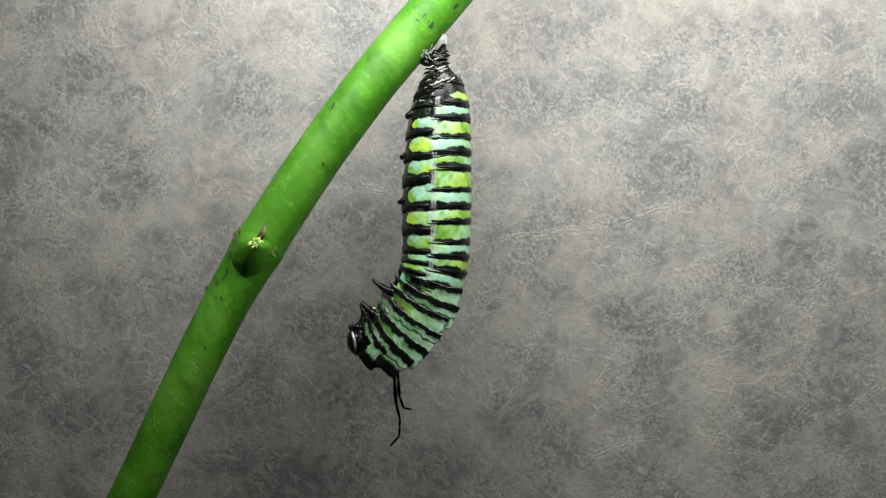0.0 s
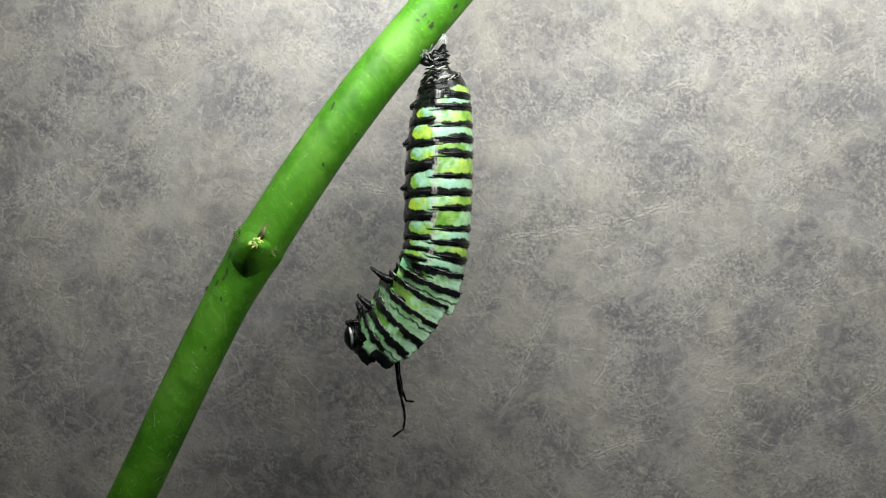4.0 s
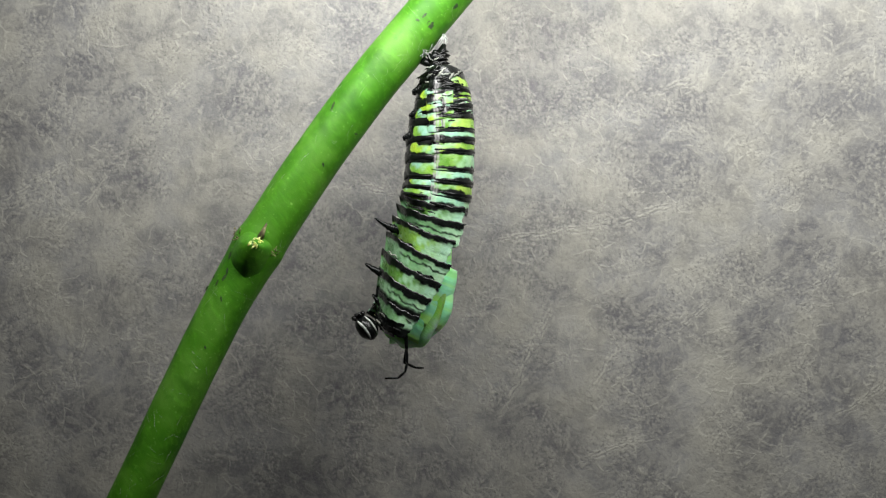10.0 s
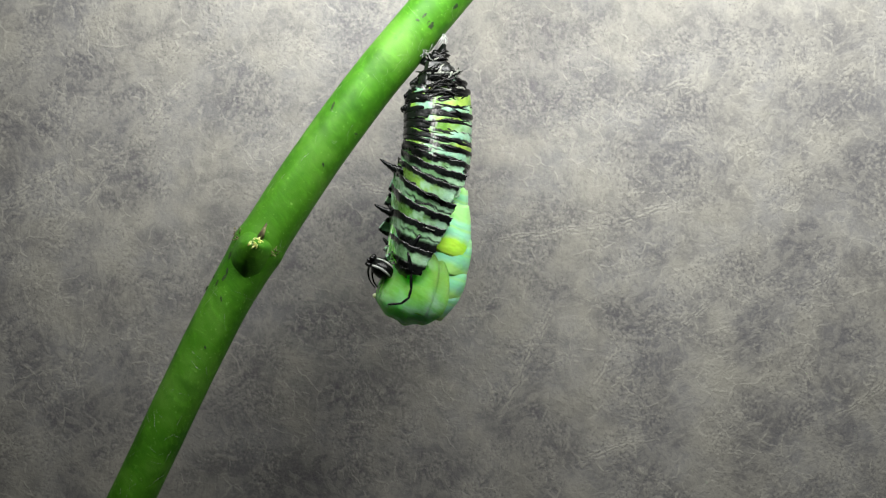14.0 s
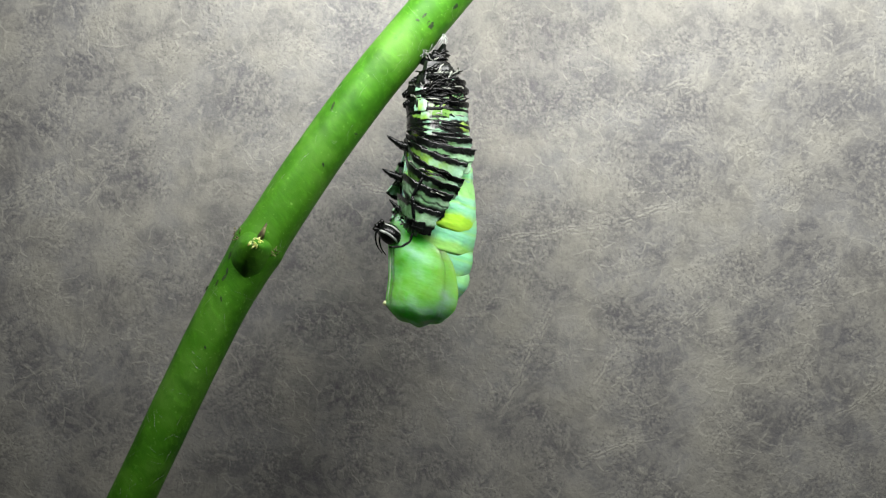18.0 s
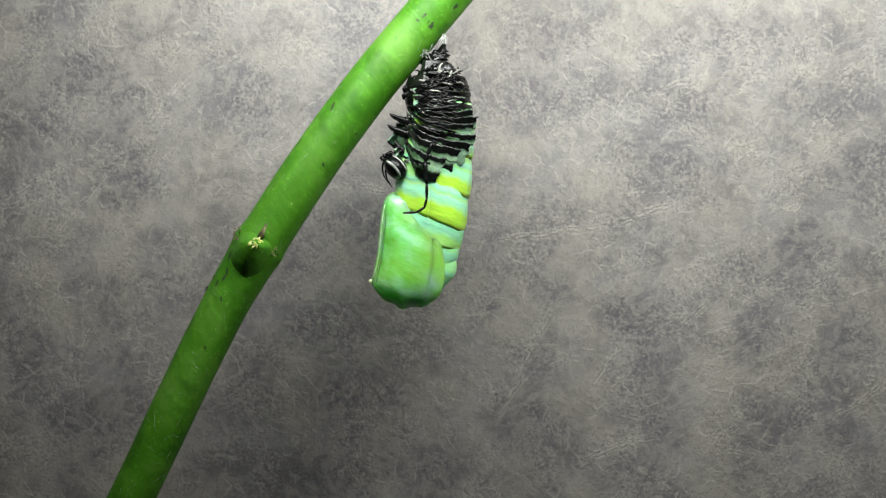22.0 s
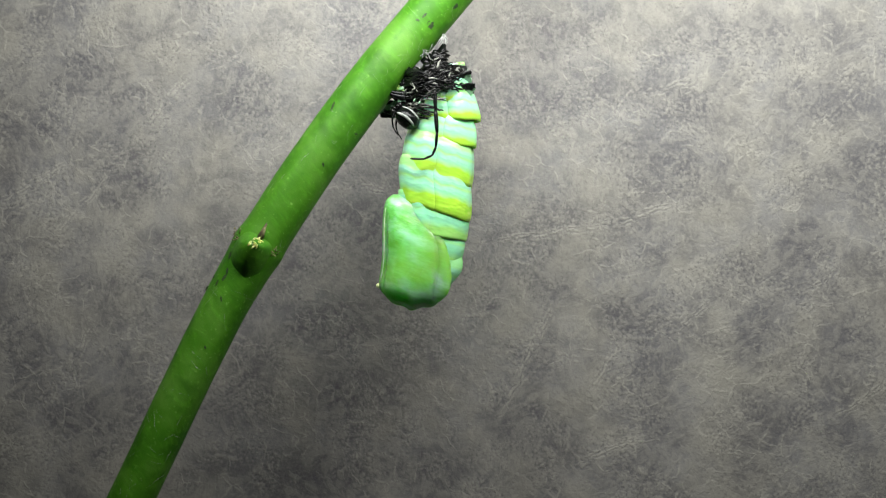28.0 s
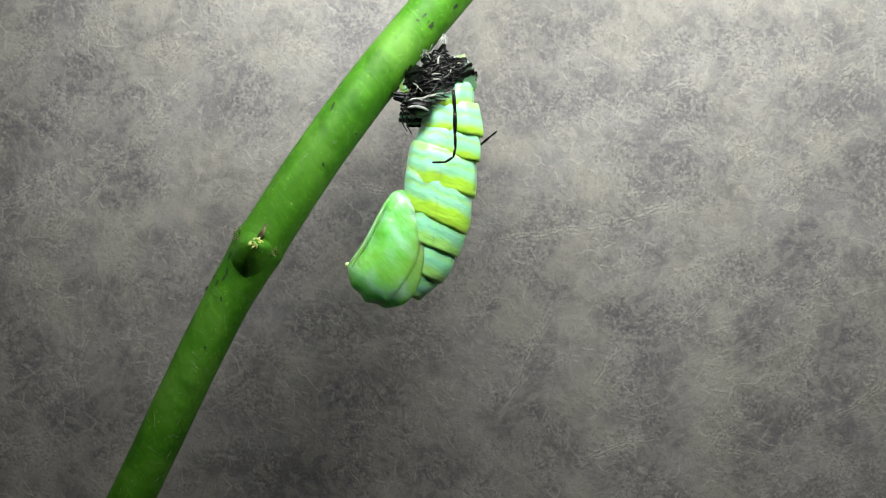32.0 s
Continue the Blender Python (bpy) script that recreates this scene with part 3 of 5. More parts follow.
SKIN.key(11, (752, 130, 812, 130), (740, 152, 825, 154), (728, 196, 833, 186), (721, 240, 838, 246), (722, 290, 835, 318), (714, 338, 828, 372), (702, 380, 818, 440, 18),
         (694, 458, 816, 530, 46), (695, 516, 804, 590, 86), (692, 543, 788, 620, 100))
SKIN.key(12, (752, 130, 812, 130), (739, 148, 822, 152), (726, 186, 833, 180), (720, 222, 835, 238), (719, 270, 834, 300), (712, 314, 826, 356), (698, 346, 815, 412, 25),
         (690, 420, 820, 484, 54), (692, 480, 812, 556, 92), (688, 502, 798, 588, 104))
SKIN.key(13, (752, 130, 812, 130), (738, 146, 820, 150), (724, 176, 827, 174), (720, 206, 831, 224), (721, 250, 829, 284), (714, 290, 824, 338), (702, 322, 818, 392, 33),
         (690, 398, 822, 462, 60), (692, 462, 812, 540, 96), (690, 485, 800, 572, 108))
SKIN.key(14, (752, 130, 812, 130), (737, 145, 820, 148), (724, 170, 829, 166), (718, 197, 833, 210), (717, 234, 832, 262), (712, 272, 826, 318), (699, 302, 820, 370, 30),
         (692, 376, 825, 432, 58), (692, 440, 815, 510, 95), (690, 463, 803, 547, 106))
SKIN.key(17, (752, 130, 812, 130), (736, 144, 818, 147), (722, 166, 828, 160), (722, 185, 832, 182), (721, 218, 836, 222), (720, 244, 834, 266), (706, 258, 828, 330, 24),
         (701, 318, 832, 374, 52), (701, 376, 826, 438, 90), (699, 400, 814, 462, 103))
SKIN.key(18, (752, 130, 812, 130), (736, 144, 818, 147), (721, 167, 826, 164), (722, 188, 826, 188), (722, 216, 828, 226), (722, 242, 829, 270), (712, 260, 832, 328, 24),
         (706, 314, 838, 370, 52), (705, 372, 836, 432, 92), (703, 396, 824, 456, 104))
SKIN.key(19, (752, 130, 812, 130), (736, 142, 818, 142), (722, 156, 828, 150), (722, 170, 833, 158), (724, 187, 836, 180), (730, 206, 834, 218), (720, 222, 830, 262, 14),
         (706, 277, 828, 326, 54), (700, 332, 818, 388, 100), (698, 350, 810, 408, 112))
SKIN.key(21, (752, 130, 812, 130), (736, 144, 818, 146), (722, 162, 826, 164), (722, 178, 828, 180), (724, 196, 829, 204), (724, 215, 832, 240), (718, 234, 834, 272, 20),
         (714, 262, 838, 316, 56), (710, 302, 834, 364, 98), (712, 320, 830, 382, 110))
SKIN.key(23, (752, 130, 812, 130), (734, 140, 818, 140), (720, 152, 826, 148), (718, 164, 830, 156), (718, 176, 834, 166, 6), (718, 186, 840, 184, 14), (720, 194, 842, 206, 26),
         (716, 209, 842, 250, 50), (715, 238, 838, 290, 94), (716, 254, 833, 304, 106))
SKIN.key(25, (752, 130, 812, 130), (732, 138, 818, 136), (718, 148, 826, 142), (716, 156, 828, 148), (716, 164, 830, 154, 6), (716, 172, 836, 162, 16), (716, 178, 839, 174, 28),
         (715, 182, 840, 222, 46), (720, 208, 838, 260, 90), (722, 228, 833, 282, 102))
SKIN.key(28, (752, 130, 812, 130), (732, 136, 814, 132), (720, 144, 820, 136), (716, 152, 822, 141), (715, 158, 824, 146), (714, 164, 830, 154, 14), (714, 170, 834, 162, 24),
         (716, 176, 838, 186, 42), (728, 192, 838, 218, 88), (730, 206, 835, 240, 100))
SKIN.key(30, (752, 130, 812, 130), (732, 136, 814, 128), (722, 144, 818, 132), (718, 152, 820, 137), (716, 160, 822, 142), (716, 167, 827, 150, 10), (716, 174, 832, 160, 20),
         (720, 181, 836, 180, 36), (735, 190, 838, 205, 80), (742, 202, 835, 222, 95))
SKIN.key(31, (752, 130, 812, 128), (730, 136, 812, 128), (716, 146, 816, 134), (710, 154, 816, 140), (706, 162, 816, 147), (704, 169, 818, 155), (706, 176, 819, 163, 8),
         (712, 181, 822, 178, 30), (726, 188, 825, 196, 75), (730, 198, 822, 212, 90))
SKIN.key(32, (752, 128, 812, 124), (735, 134, 816, 118), (726, 142, 823, 122), (722, 150, 826, 128), (720, 158, 827, 134), (720, 165, 827, 142), (722, 172, 827, 150),
         (726, 178, 828, 160, 14), (738, 184, 830, 176, 50), (745, 194, 830, 192, 70))

BODY = Chain((0, 1, 2, 3, 4, 5, 6, 7, 8))


def tucked(t):
    """While the skin is whole the body lies close inside it."""
    rows = []
    for u in (150, 205, 265, 330, 400, 445, 480, 525, 572):
        l, r, way, _ = SKIN.frame_at(u, t)
        l, r = l + way * 10, r - way * 10
        rows.append((l[0], l[1], r[0], r[1]))
    BODY.key(t, *rows)


for moment in (0, 1, 2, 3, 6, 7, 7.8):
    tucked(moment)
BODY.key(9, (762, 160, 806, 160), (740, 225, 826, 228), (734, 310, 832, 316), (732, 370, 820, 404), (716, 440, 805, 488), (712, 470, 815, 508), (705, 505, 813, 545),
         (700, 540, 797, 586), (690, 570, 762, 618))
BODY.key(10, (762, 160, 806, 160), (740, 222, 828, 226), (734, 300, 824, 315), (722, 360, 806, 404), (706, 430, 788, 472), (702, 455, 803, 496), (696, 490, 804, 536),
         (690, 530, 786, 576), (684, 566, 750, 608))
BODY.key(11, (762, 160, 806, 160), (738, 220, 826, 222), (734, 285, 826, 300), (726, 340, 818, 378), (716, 420, 826, 455), (712, 445, 831, 486), (710, 480, 830, 527),
         (700, 530, 805, 572), (690, 570, 762, 606))
BODY.key(12, (762, 160, 806, 160), (737, 217, 824, 220), (734, 266, 824, 290), (724, 318, 818, 352), (706, 366, 825, 400), (704, 408, 836, 446), (704, 448, 835, 493),
         (700, 500, 826, 540), (692, 550, 796, 580))
BODY.key(13, (762, 160, 806, 160), (736, 215, 822, 218), (734, 255, 820, 284), (724, 305, 818, 345), (706, 365, 827, 402), (706, 415, 830, 455), (706, 450, 827, 501),
         (700, 500, 814, 541), (690, 545, 776, 578))
BODY.key(14, (760, 160, 808, 160), (736, 210, 824, 214), (733, 250, 822, 276), (722, 298, 820, 338), (704, 358, 831, 397), (702, 398, 833, 440), (702, 440, 829, 483),
         (698, 490, 816, 526), (692, 535, 784, 566))
BODY.key(17, (756, 160, 812, 160), (734, 200, 828, 202), (730, 236, 828, 252), (716, 272, 828, 304), (712, 315, 837, 350), (705, 360, 839, 397), (706, 405, 836, 441),
         (706, 455, 826, 492), (700, 510, 792, 546))
BODY.key(18, (756, 160, 812, 160), (734, 202, 822, 204), (730, 238, 824, 254), (718, 274, 830, 306), (715, 318, 839, 350), (712, 364, 842, 403), (712, 410, 839, 446),
         (712, 460, 829, 500), (710, 512, 801, 546))
BODY.key(19, (756, 160, 812, 158), (738, 190, 828, 192), (732, 222, 828, 238), (722, 255, 832, 290), (712, 298, 832, 346), (700, 345, 824, 398), (696, 395, 814, 443),
         (690, 440, 797, 490), (680, 495, 757, 536))
BODY.key(21, (756, 160, 812, 160), (734, 200, 826, 210), (730, 236, 836, 256), (725, 268, 843, 300), (712, 310, 839, 352), (704, 356, 834, 403), (700, 405, 824, 447),
         (696, 445, 813, 486), (690, 500, 783, 540))
BODY.key(22, (754, 158, 815, 156), (734, 186, 830, 190), (730, 214, 837, 232), (719, 257, 836, 286), (704, 301, 829, 339), (698, 349, 824, 390), (694, 398, 816, 433),
         (692, 435, 805, 476), (690, 488, 778, 528))
BODY.key(23, (752, 155, 818, 152), (736, 172, 838, 170), (734, 192, 844, 207), (725, 245, 843, 271), (708, 292, 835, 325), (702, 342, 829, 377), (698, 390, 821, 419),
         (696, 425, 811, 465), (696, 480, 787, 520))
BODY.key(24, (751, 155, 817, 150), (731, 177, 832, 169), (726, 197, 834, 207), (717, 243, 833, 268), (700, 291, 826, 325), (696, 345, 822, 375), (692, 390, 816, 417),
         (692, 425, 808, 465), (694, 480, 788, 515))
BODY.key(25, (752, 155, 820, 148), (736, 182, 838, 168), (735, 202, 843, 208), (727, 240, 842, 266), (710, 289, 835, 325), (706, 348, 832, 373), (700, 390, 826, 415),
         (698, 425, 816, 465), (700, 480, 796, 511))
BODY.key(28, (752, 155, 820, 150), (738, 182, 840, 170), (734, 207, 844, 213), (722, 240, 839, 267), (709, 288, 835, 322), (706, 347, 832, 372), (700, 392, 827, 415),
         (696, 435, 816, 469), (700, 485, 792, 524))
BODY.key(29, (752, 155, 820, 150), (740, 184, 843, 174), (734, 210, 844, 222), (722, 246, 839, 277), (711, 296, 834, 335), (707, 351, 831, 383), (698, 398, 826, 424),
         (692, 438, 814, 474), (690, 488, 788, 528))
BODY.key(30, (754, 158, 820, 150), (746, 192, 841, 190), (734, 228, 842, 240), (724, 262, 839, 292), (714, 310, 834, 347), (710, 356, 829, 402), (696, 405, 819, 447),
         (682, 442, 806, 487), (668, 490, 770, 530))
BODY.key(31, (748, 160, 814, 152), (734, 188, 812, 192), (722, 222, 817, 238), (712, 262, 821, 272), (714, 322, 831, 324), (724, 382, 845, 403), (708, 440, 845, 452),
         (702, 490, 837, 502), (704, 532, 802, 548))
BODY.key(32, (758, 155, 820, 142), (752, 192, 848, 192), (744, 225, 851, 240), (728, 262, 846, 287), (718, 308, 837, 338), (716, 350, 829, 401), (698, 400, 813, 446),
         (672, 440, 787, 497), (650, 485, 742, 528))


# ---- the chrysalis ----
LAND = W(783, 88)
chrysalis = tagged(new("chrysalis"), "soft fresh mint green chrysalis with yellow bands hanging under the stem", "chrysalis")
chrysalis.matrix_world = Matrix.Translation(LAND)
caterpillar = tagged(new("caterpillar"), "black yellow and white striped caterpillar skin splitting and bunching up", "caterpillar")
caterpillar.matrix_world = Matrix.Translation(LAND)
MOVING = []
TIMES = [k * 0.5 for k in range(65)]


def moves(ob, where):
    """Remember a part and the function of time that gives its place in the world."""
    MOVING.append((ob, where))
    return ob


def inside(t):
    """1 while the body is still wholly under the skin."""
    return float(np.interp(t, (0, 8.2, 9.4), (1, 1, 0)))


def build_abdomen():
    for k in range(8):
        u0, u1 = k + 0.0, k + 1.0
        um = k + 0.5
        mat = ABDOMEN if k < 5 else THORAX
        name = "abdomen_segment" if k < 5 else "thorax_segment"
        # shaped at the narrowest moment, so that the halves only ever part
        tref = 31 if k < 5 else 30
        l, r, _ = BODY.at(um, tref)
        half = np.linalg.norm(r - l) / 2
        for side in (-1, 1):
            home = side_pose(BODY, side, um, tref, half)
            if k >= 6 and side < 0:
                continue
            a0, a1 = (-190, 16) if side < 0 else (-16, 190)
            if k >= 6:
                a0 = -24
            wave = lambda a, s=k * 3.7: 0.05 * noise.noise(Vector((a * 0.03, s, 0)))
            v, f = shell(BODY, tref, home, a0, a1, lambda a: min(u1 + (0.15 if k < 5 else 0.32) + wave(a), 8), lambda a: max(u0 - (0.20 if k < 6 else 0.5) + wave(a + 40), 0),
                         50 if k < 5 else 47 if k < 6 else 44, -2.4 if k < 5 else -2.0 if k < 6 else -2.4, 3.9 if k < 5 else 2.2, 5, 48, 12, 3.2 if k < 5 else 2.0, k * 3.7,
                         (0, 14) if side < 0 else (14, 0), tuck=0.0 if k < 6 else 9.0)
            ob = part(name, mesh_of(name, v, f, mat), chrysalis)
            moves(ob, lambda t, side=side, um=um, half=half: side_pose(BODY, side, um, t, half) @ pose(-side * 8 * S * inside(t), 20 * S * inside(t), 0))
    # tail stalk inside the bunched skin
    v, f = tube([W(783, 84) - LAND, W(784, 110) - LAND, W(786, 140) - LAND, W(788, 170) - LAND], [3 * S, 7 * S, 18 * S, 26 * S], 14)
    part("cremaster", mesh_of("cremaster", v, f, DRIED), chrysalis, "black stalk that holds the chrysalis")


FRONT_T = (0, 1, 2, 3, 6, 7, 7.8, 9, 10, 11, 12, 13, 14, 17, 18, 19, 20, 21, 22, 23, 24, 25, 28, 29, 30, 31, 32)
FRONT_E = [(656, 554, 34), (655, 551, 34), (676, 548, 33), (647, 549, 34), (667, 540, 31), (652, 546, 29), (672, 554, 20), (690, 574, 6), (664, 560, 14), (678, 553, 16), (664, 534, 14),
           (657, 534, 14), (660, 522, 8), (669, 518, 4), (678, 536, -2), (636, 491, 10), (650, 504, 6), (656, 514, 5), (653, 497, 4), (660, 498, 0), (658, 503, 0),
           (671, 505, -4), (666, 505, -1), (656, 501, 4), (638, 505, 10), (669, 534, 1), (612, 466, 26)]


def front_pose(t):
    x, y, a = hermite(np.array(FRONT_T, float), [np.array(e, float) for e in FRONT_E], t)
    back = float(np.interp(t, (0, 7.6, 8.6, 9.4, 10.5), (42, 42, 42, 32, 0)))
    way = (math.cos(radians(a)), math.sin(radians(a)))
    slip = float(np.interp(t, (0, 7.5, 8.6, 9.4, 10.5), (1, 0, -5, -2, 0)))
    return plan_pose((x + slip, y - back * 0.15), way, back)


def local(x, y, d=0.0):
    """From the plan as at 23 s into the front's own space."""
    return Vector(((x - 660) * S, d * S, (498 - y) * S))


LEFT = [(338, 692), (346, 681), (360, 676), (380, 673), (400, 672), (440, 671), (470, 668), (490, 664), (503, 664), (514, 672), (524, 681), (533, 694), (541, 714)]
RIGHT = [(338, 712), (346, 725), (360, 741), (380, 759), (400, 773), (440, 788), (470, 793), (490, 794), (503, 791), (514, 787), (524, 780), (533, 766), (541, 744)]


def build_front():
    ys = np.array([p[0] for p in LEFT], float)
    lx = [np.array(float(p[1])) for p in LEFT]
    rx = [np.array(float(p[1])) for p in RIGHT]

    def front(s):
        """How far the near face stands forward, from the front edge (0) to the hind edge (1)."""
        if s < 0.45:
            return 52 * math.sqrt(max(0.0, 1 - ((0.45 - s) / 0.45) ** 2.2))
        return 52 - 6 * ((s - 0.45) / 0.55) ** 2

    def depth(y):
        g = min(1.0, max(0.0, (y - 345) / 80))
        return (0.76 + 0.24 * g * g * (3 - 2 * g)) * min(1.0, (max(y - 337.6, 0.2) / 16) ** 0.5) * max(0.05, 1 - (max(0.0, y - 408) / 133.4) ** 5.5) ** 0.5

    def lobe(s0, s1, drop, hem):
        """A rounded lobe over a stretch of the outline, its hind edge a raised lip."""
        rows, half = 60, 30
        verts, faces = [], []
        cols = half * 2
        for i in range(rows + 1):
            y = 338 + 203 * (0.5 - 0.5 * math.cos(math.pi * i / rows))
            l, r = float(hermite(ys, lx, y)), float(hermite(ys, rx, y))
            for j in range(cols):
                near = j < half
                v = (j + 0.5) / half if near else 2 - (j + 0.5) / half
                v = 0.5 - 0.5 * math.cos(math.pi * v)
                s = s0 + (s1 + (0.08 * max(0.0, min(1.0, (505 - y) / 70)) if hem else 0.0) - s0) * v
                x = l + (r - l) * s
                lip = min(1.0, (1 - v) / 0.09) ** 0.5
                face = front(s) - drop
                if near:
                    d = face - 7 * (1 - lip)
                    d += 2.4 * noise.noise(Vector((x * 0.035, y * 0.028, 3.0)))
                    if hem:
                        # furrow along the leg cases, veins and a soft cell between them
                        d -= 1.4 * math.exp(-((x - (l + 15 + (y - 340) * 0.03)) / 2.6) ** 2)
                        for q in (0.35, 0.62, 0.95):
                            d += 0.6 * math.exp(-(((y - 372) * q - (x - 690)) / 3.0) ** 2) * max(0.0, 1 - abs(y - 448) / 60)
                        d += 2.2 * math.exp(-((x - 735) / 22) ** 2 - ((y - 420) / 30) ** 2)
                        low = max(0.0, min(1.0, (y - 488) / 30))
                        for q in (705, 741, 777):
                            d -= 1.6 * low * math.exp(-((x - q - (y - 520) * 0.3) / 4.0) ** 2)
                else:
                    d = -34 * math.sin(math.pi * v) + v * (front(s1) - drop - 8)
                verts.append(local(x, y + 2.6 * math.sin(x * 0.175 + 0.716) * max(0.0, min(1.0, (y - 505) / 28)), -d * depth(y)))
        for i in range(rows):
            for j in range(cols):
                a, b = i * cols + j, i * cols + (j + 1) % cols
                faces.append((a, b, b + cols, a + cols))
        faces.append(tuple(range(cols)))
        faces.append(tuple(range(len(verts) - cols, len(verts))))
        # soften the creases between the rows
        p = np.array([tuple(v) for v in verts]).reshape(rows + 1, cols, 3)
        for _ in range(10):
            p[1:-1] += 0.35 * (0.25 * (p[2:] + p[:-2] + np.roll(p, 1, 1)[1:-1] + np.roll(p, -1, 1)[1:-1]) - p[1:-1])
        return [Vector(v) for v in p.reshape(-1, 3)], faces

    verts, faces = lobe(0.0, 0.82, 0.0, True)
    margin = part("wing_margin", mesh_of("wing_margin", *lobe(0.42, 1.0, 2.2, False), WING), chrysalis, "green hind margin of the wing case")

    def margin_place(t):
        h = float(np.interp(t, (0, 9, 11.2), (1, 1, 0)))
        return front_pose(t) @ pose(-54 * S * h, 30 * S * h, 0)
    moves(margin, margin_place)
    case = part("wing_case", mesh_of("wing_case", verts, faces, WING), chrysalis, "smooth mint green wing case")
    moves(case, front_pose)

    def bump(name, x, y, d, r, mat, label="", flat=1.0):
        v, f = blob(r * S, r * S * flat, r * S, 9, 0.12, x)
        part(name, mesh_of(name, [p + local(x, y, d) for p in v], f, mat), case, label)

    bump("eye_point", 664, 499, -2, 4.5, TIP, "pale yellow point of the head")
    bump("eye_point", 703, 508, -34, 4.5, TIP, "pale yellow point of the head")
    bump("eye_point", 689, 483, -30, 3.0, TIP, "pale yellow point of the head")
    # leg and antenna cases along the front
    for k, (off, y0, y1, r) in enumerate(((5, 362, 492, 1.7), (11, 376, 500, 1.2))):
        pts, rad = [], []
        for j in range(15):
            y = y0 + (y1 - y0) * j / 14
            l, rr = float(hermite(ys, lx, y)), float(hermite(ys, rx, y))
            x = l + off
            pts.append(local(x, y, -front(off / (rr - l)) * depth(y) + 0.6))
            rad.append(r * S * (0.35 + 0.65 * math.sin(math.pi * (j + 0.6) / 15.2) ** 0.4))
        # the outer tube is coloured pale as a glint
        part("antenna_case" if k == 1 else "leg_case", mesh_of("leg_case", *tube(pts, rad, 7), GLINT_RIM if k == 0 else WING), case)


build_abdomen()
build_front()

# ---- the caterpillar's skin ----
# stations at which a colour begins and ends; the gaps between are black
RIGHT_BANDS = [(168, 181, "Y"), (194, 206, "P"), (220, 242, "Y"), (250, 266, "P"), (279, 294, "G"), (306, 334, "Y"), (342, 360, "P"), (373, 388, "Y"), (398, 424, "G"),
               (432, 446, "P"), (457, 470, "Y"), (481, 494, "P"), (504, 517, "G"), (527, 540, "P"), (550, 568, "P"), (578, 591, "G"), (599, 610, "G"), (622, 642, "W"), (650, 657, "G"), (665, 672, "W")]
LEFT_BANDS = [(214, 230, "Y"), (246, 270, "Y"), (286, 308, "Y"), (332, 360, "P"), (376, 400, "Y"), (417, 440, "P"), (452, 464, "Y"), (474, 484, "P"), (494, 504, "Y"),
              (524, 536, "P"), (548, 566, "P"), (577, 590, "G"), (598, 609, "G"), (622, 642, "W"), (650, 657, "G"), (665, 672, "W")]
DEEP = 60


def squeeze(u, t):
    """How far the skin is bunched up here: 0 smooth, 1 closed."""
    a, b = SKIN.middle(max(u - 12, 131), t), SKIN.middle(min(u + 12, 681), t)
    c, d = SKIN.middle(max(u - 12, 131), 0), SKIN.middle(min(u + 12, 681), 0)
    return float(np.clip(1.0 - np.linalg.norm(a - b) / np.linalg.norm(c - d), 0, 1))


def skin_place(side, u, half, key, sink=0.0, away=None):
    """Place in time of a piece of skin; bunched pieces tip by their own chance."""
    rnd = random.Random(key)
    tip, roll, out = rnd.uniform(-1, 1), rnd.uniform(-1, 1), rnd.uniform(-1, 1)
    if sink:
        tip = roll = 0.0

    def where(t):
        c = max(0.0, squeeze(u, t) - 0.25) / 0.75
        m = side_pose(SKIN, side, u, t, half)
        shut = min(1.0, max(0.0, c - 0.5) / 0.25)
        if sink:
            shut = max(shut, 3.2 * gone(t))
        flare = -7 * c if sink and u < 500 else 16 * roll * c
        inward = min(sink * shut, 0.55 * half) + 6 * gone(t) * (sink > 0)
        shift = pose(out * 2.5 * S * c - side * inward * S, sink * S * shut, -14 * S * min(shut, 1.5) if sink and 200 < u < 330 else 0, flare, 24 * tip * c, 0)
        if away is not None:
            mid = Vector(away[0])
            shift = Matrix.Translation(mid + Vector(away[1]) * c) @ pose(0, 0, 0, 30 * roll * c, 65 * out * c, 20 * tip * c) @ Matrix.Translation(-mid)
        return m @ shift
    return where


def gone(t):
    """The pale skin shrinks out of sight into the bunch at the end."""
    return float(np.interp(t, (24.6, 27.2), (0, 1)))


def spread(t):
    """How far the split back of the skin has slid behind the body."""
    return float(np.interp(t, (8.6, 12.5), (0, 1)))


def crumpled(place, key, u, side, sink, rise=1.0, toss=1.0):
    """At the end the thorax skin is drawn up and tossed into a ragged lump."""
    rnd = random.Random(key * 5 + 2)
    tilt = [rnd.uniform(-1, 1) for _ in range(3)]
    up = rnd.uniform(4, 16) + max(0.0, u - 560) * 0.22
    back = rnd.uniform(0, 14) + sink

    def where(t):
        c = float(np.interp(t, (24.6, 27.6), (0, 1)))
        left = (11 * c if side > 0 else 0.0) * float(np.interp(t, (30.4, 32), (1, 0.2)))
        return place(t) @ pose((4 * tilt[2] * c - left) * S, back * S * c, rise * up * S * c, toss * 26 * tilt[0] * c, toss * 34 * tilt[1] * c, toss * 14 * tilt[2] * c)
    return where


def half_at(u, t=0):
    l, r, _ = SKIN.at(u, t)
    return np.linalg.norm(r - l) / 2


TEAL, MINT, LEAF, LIME, SUN = (0.22, 0.42, 0.32), (0.29, 0.49, 0.28), (0.10, 0.235, 0.035), (0.19, 0.36, 0.05), (0.30, 0.44, 0.04)
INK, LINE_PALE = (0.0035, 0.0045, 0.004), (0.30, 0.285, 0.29)


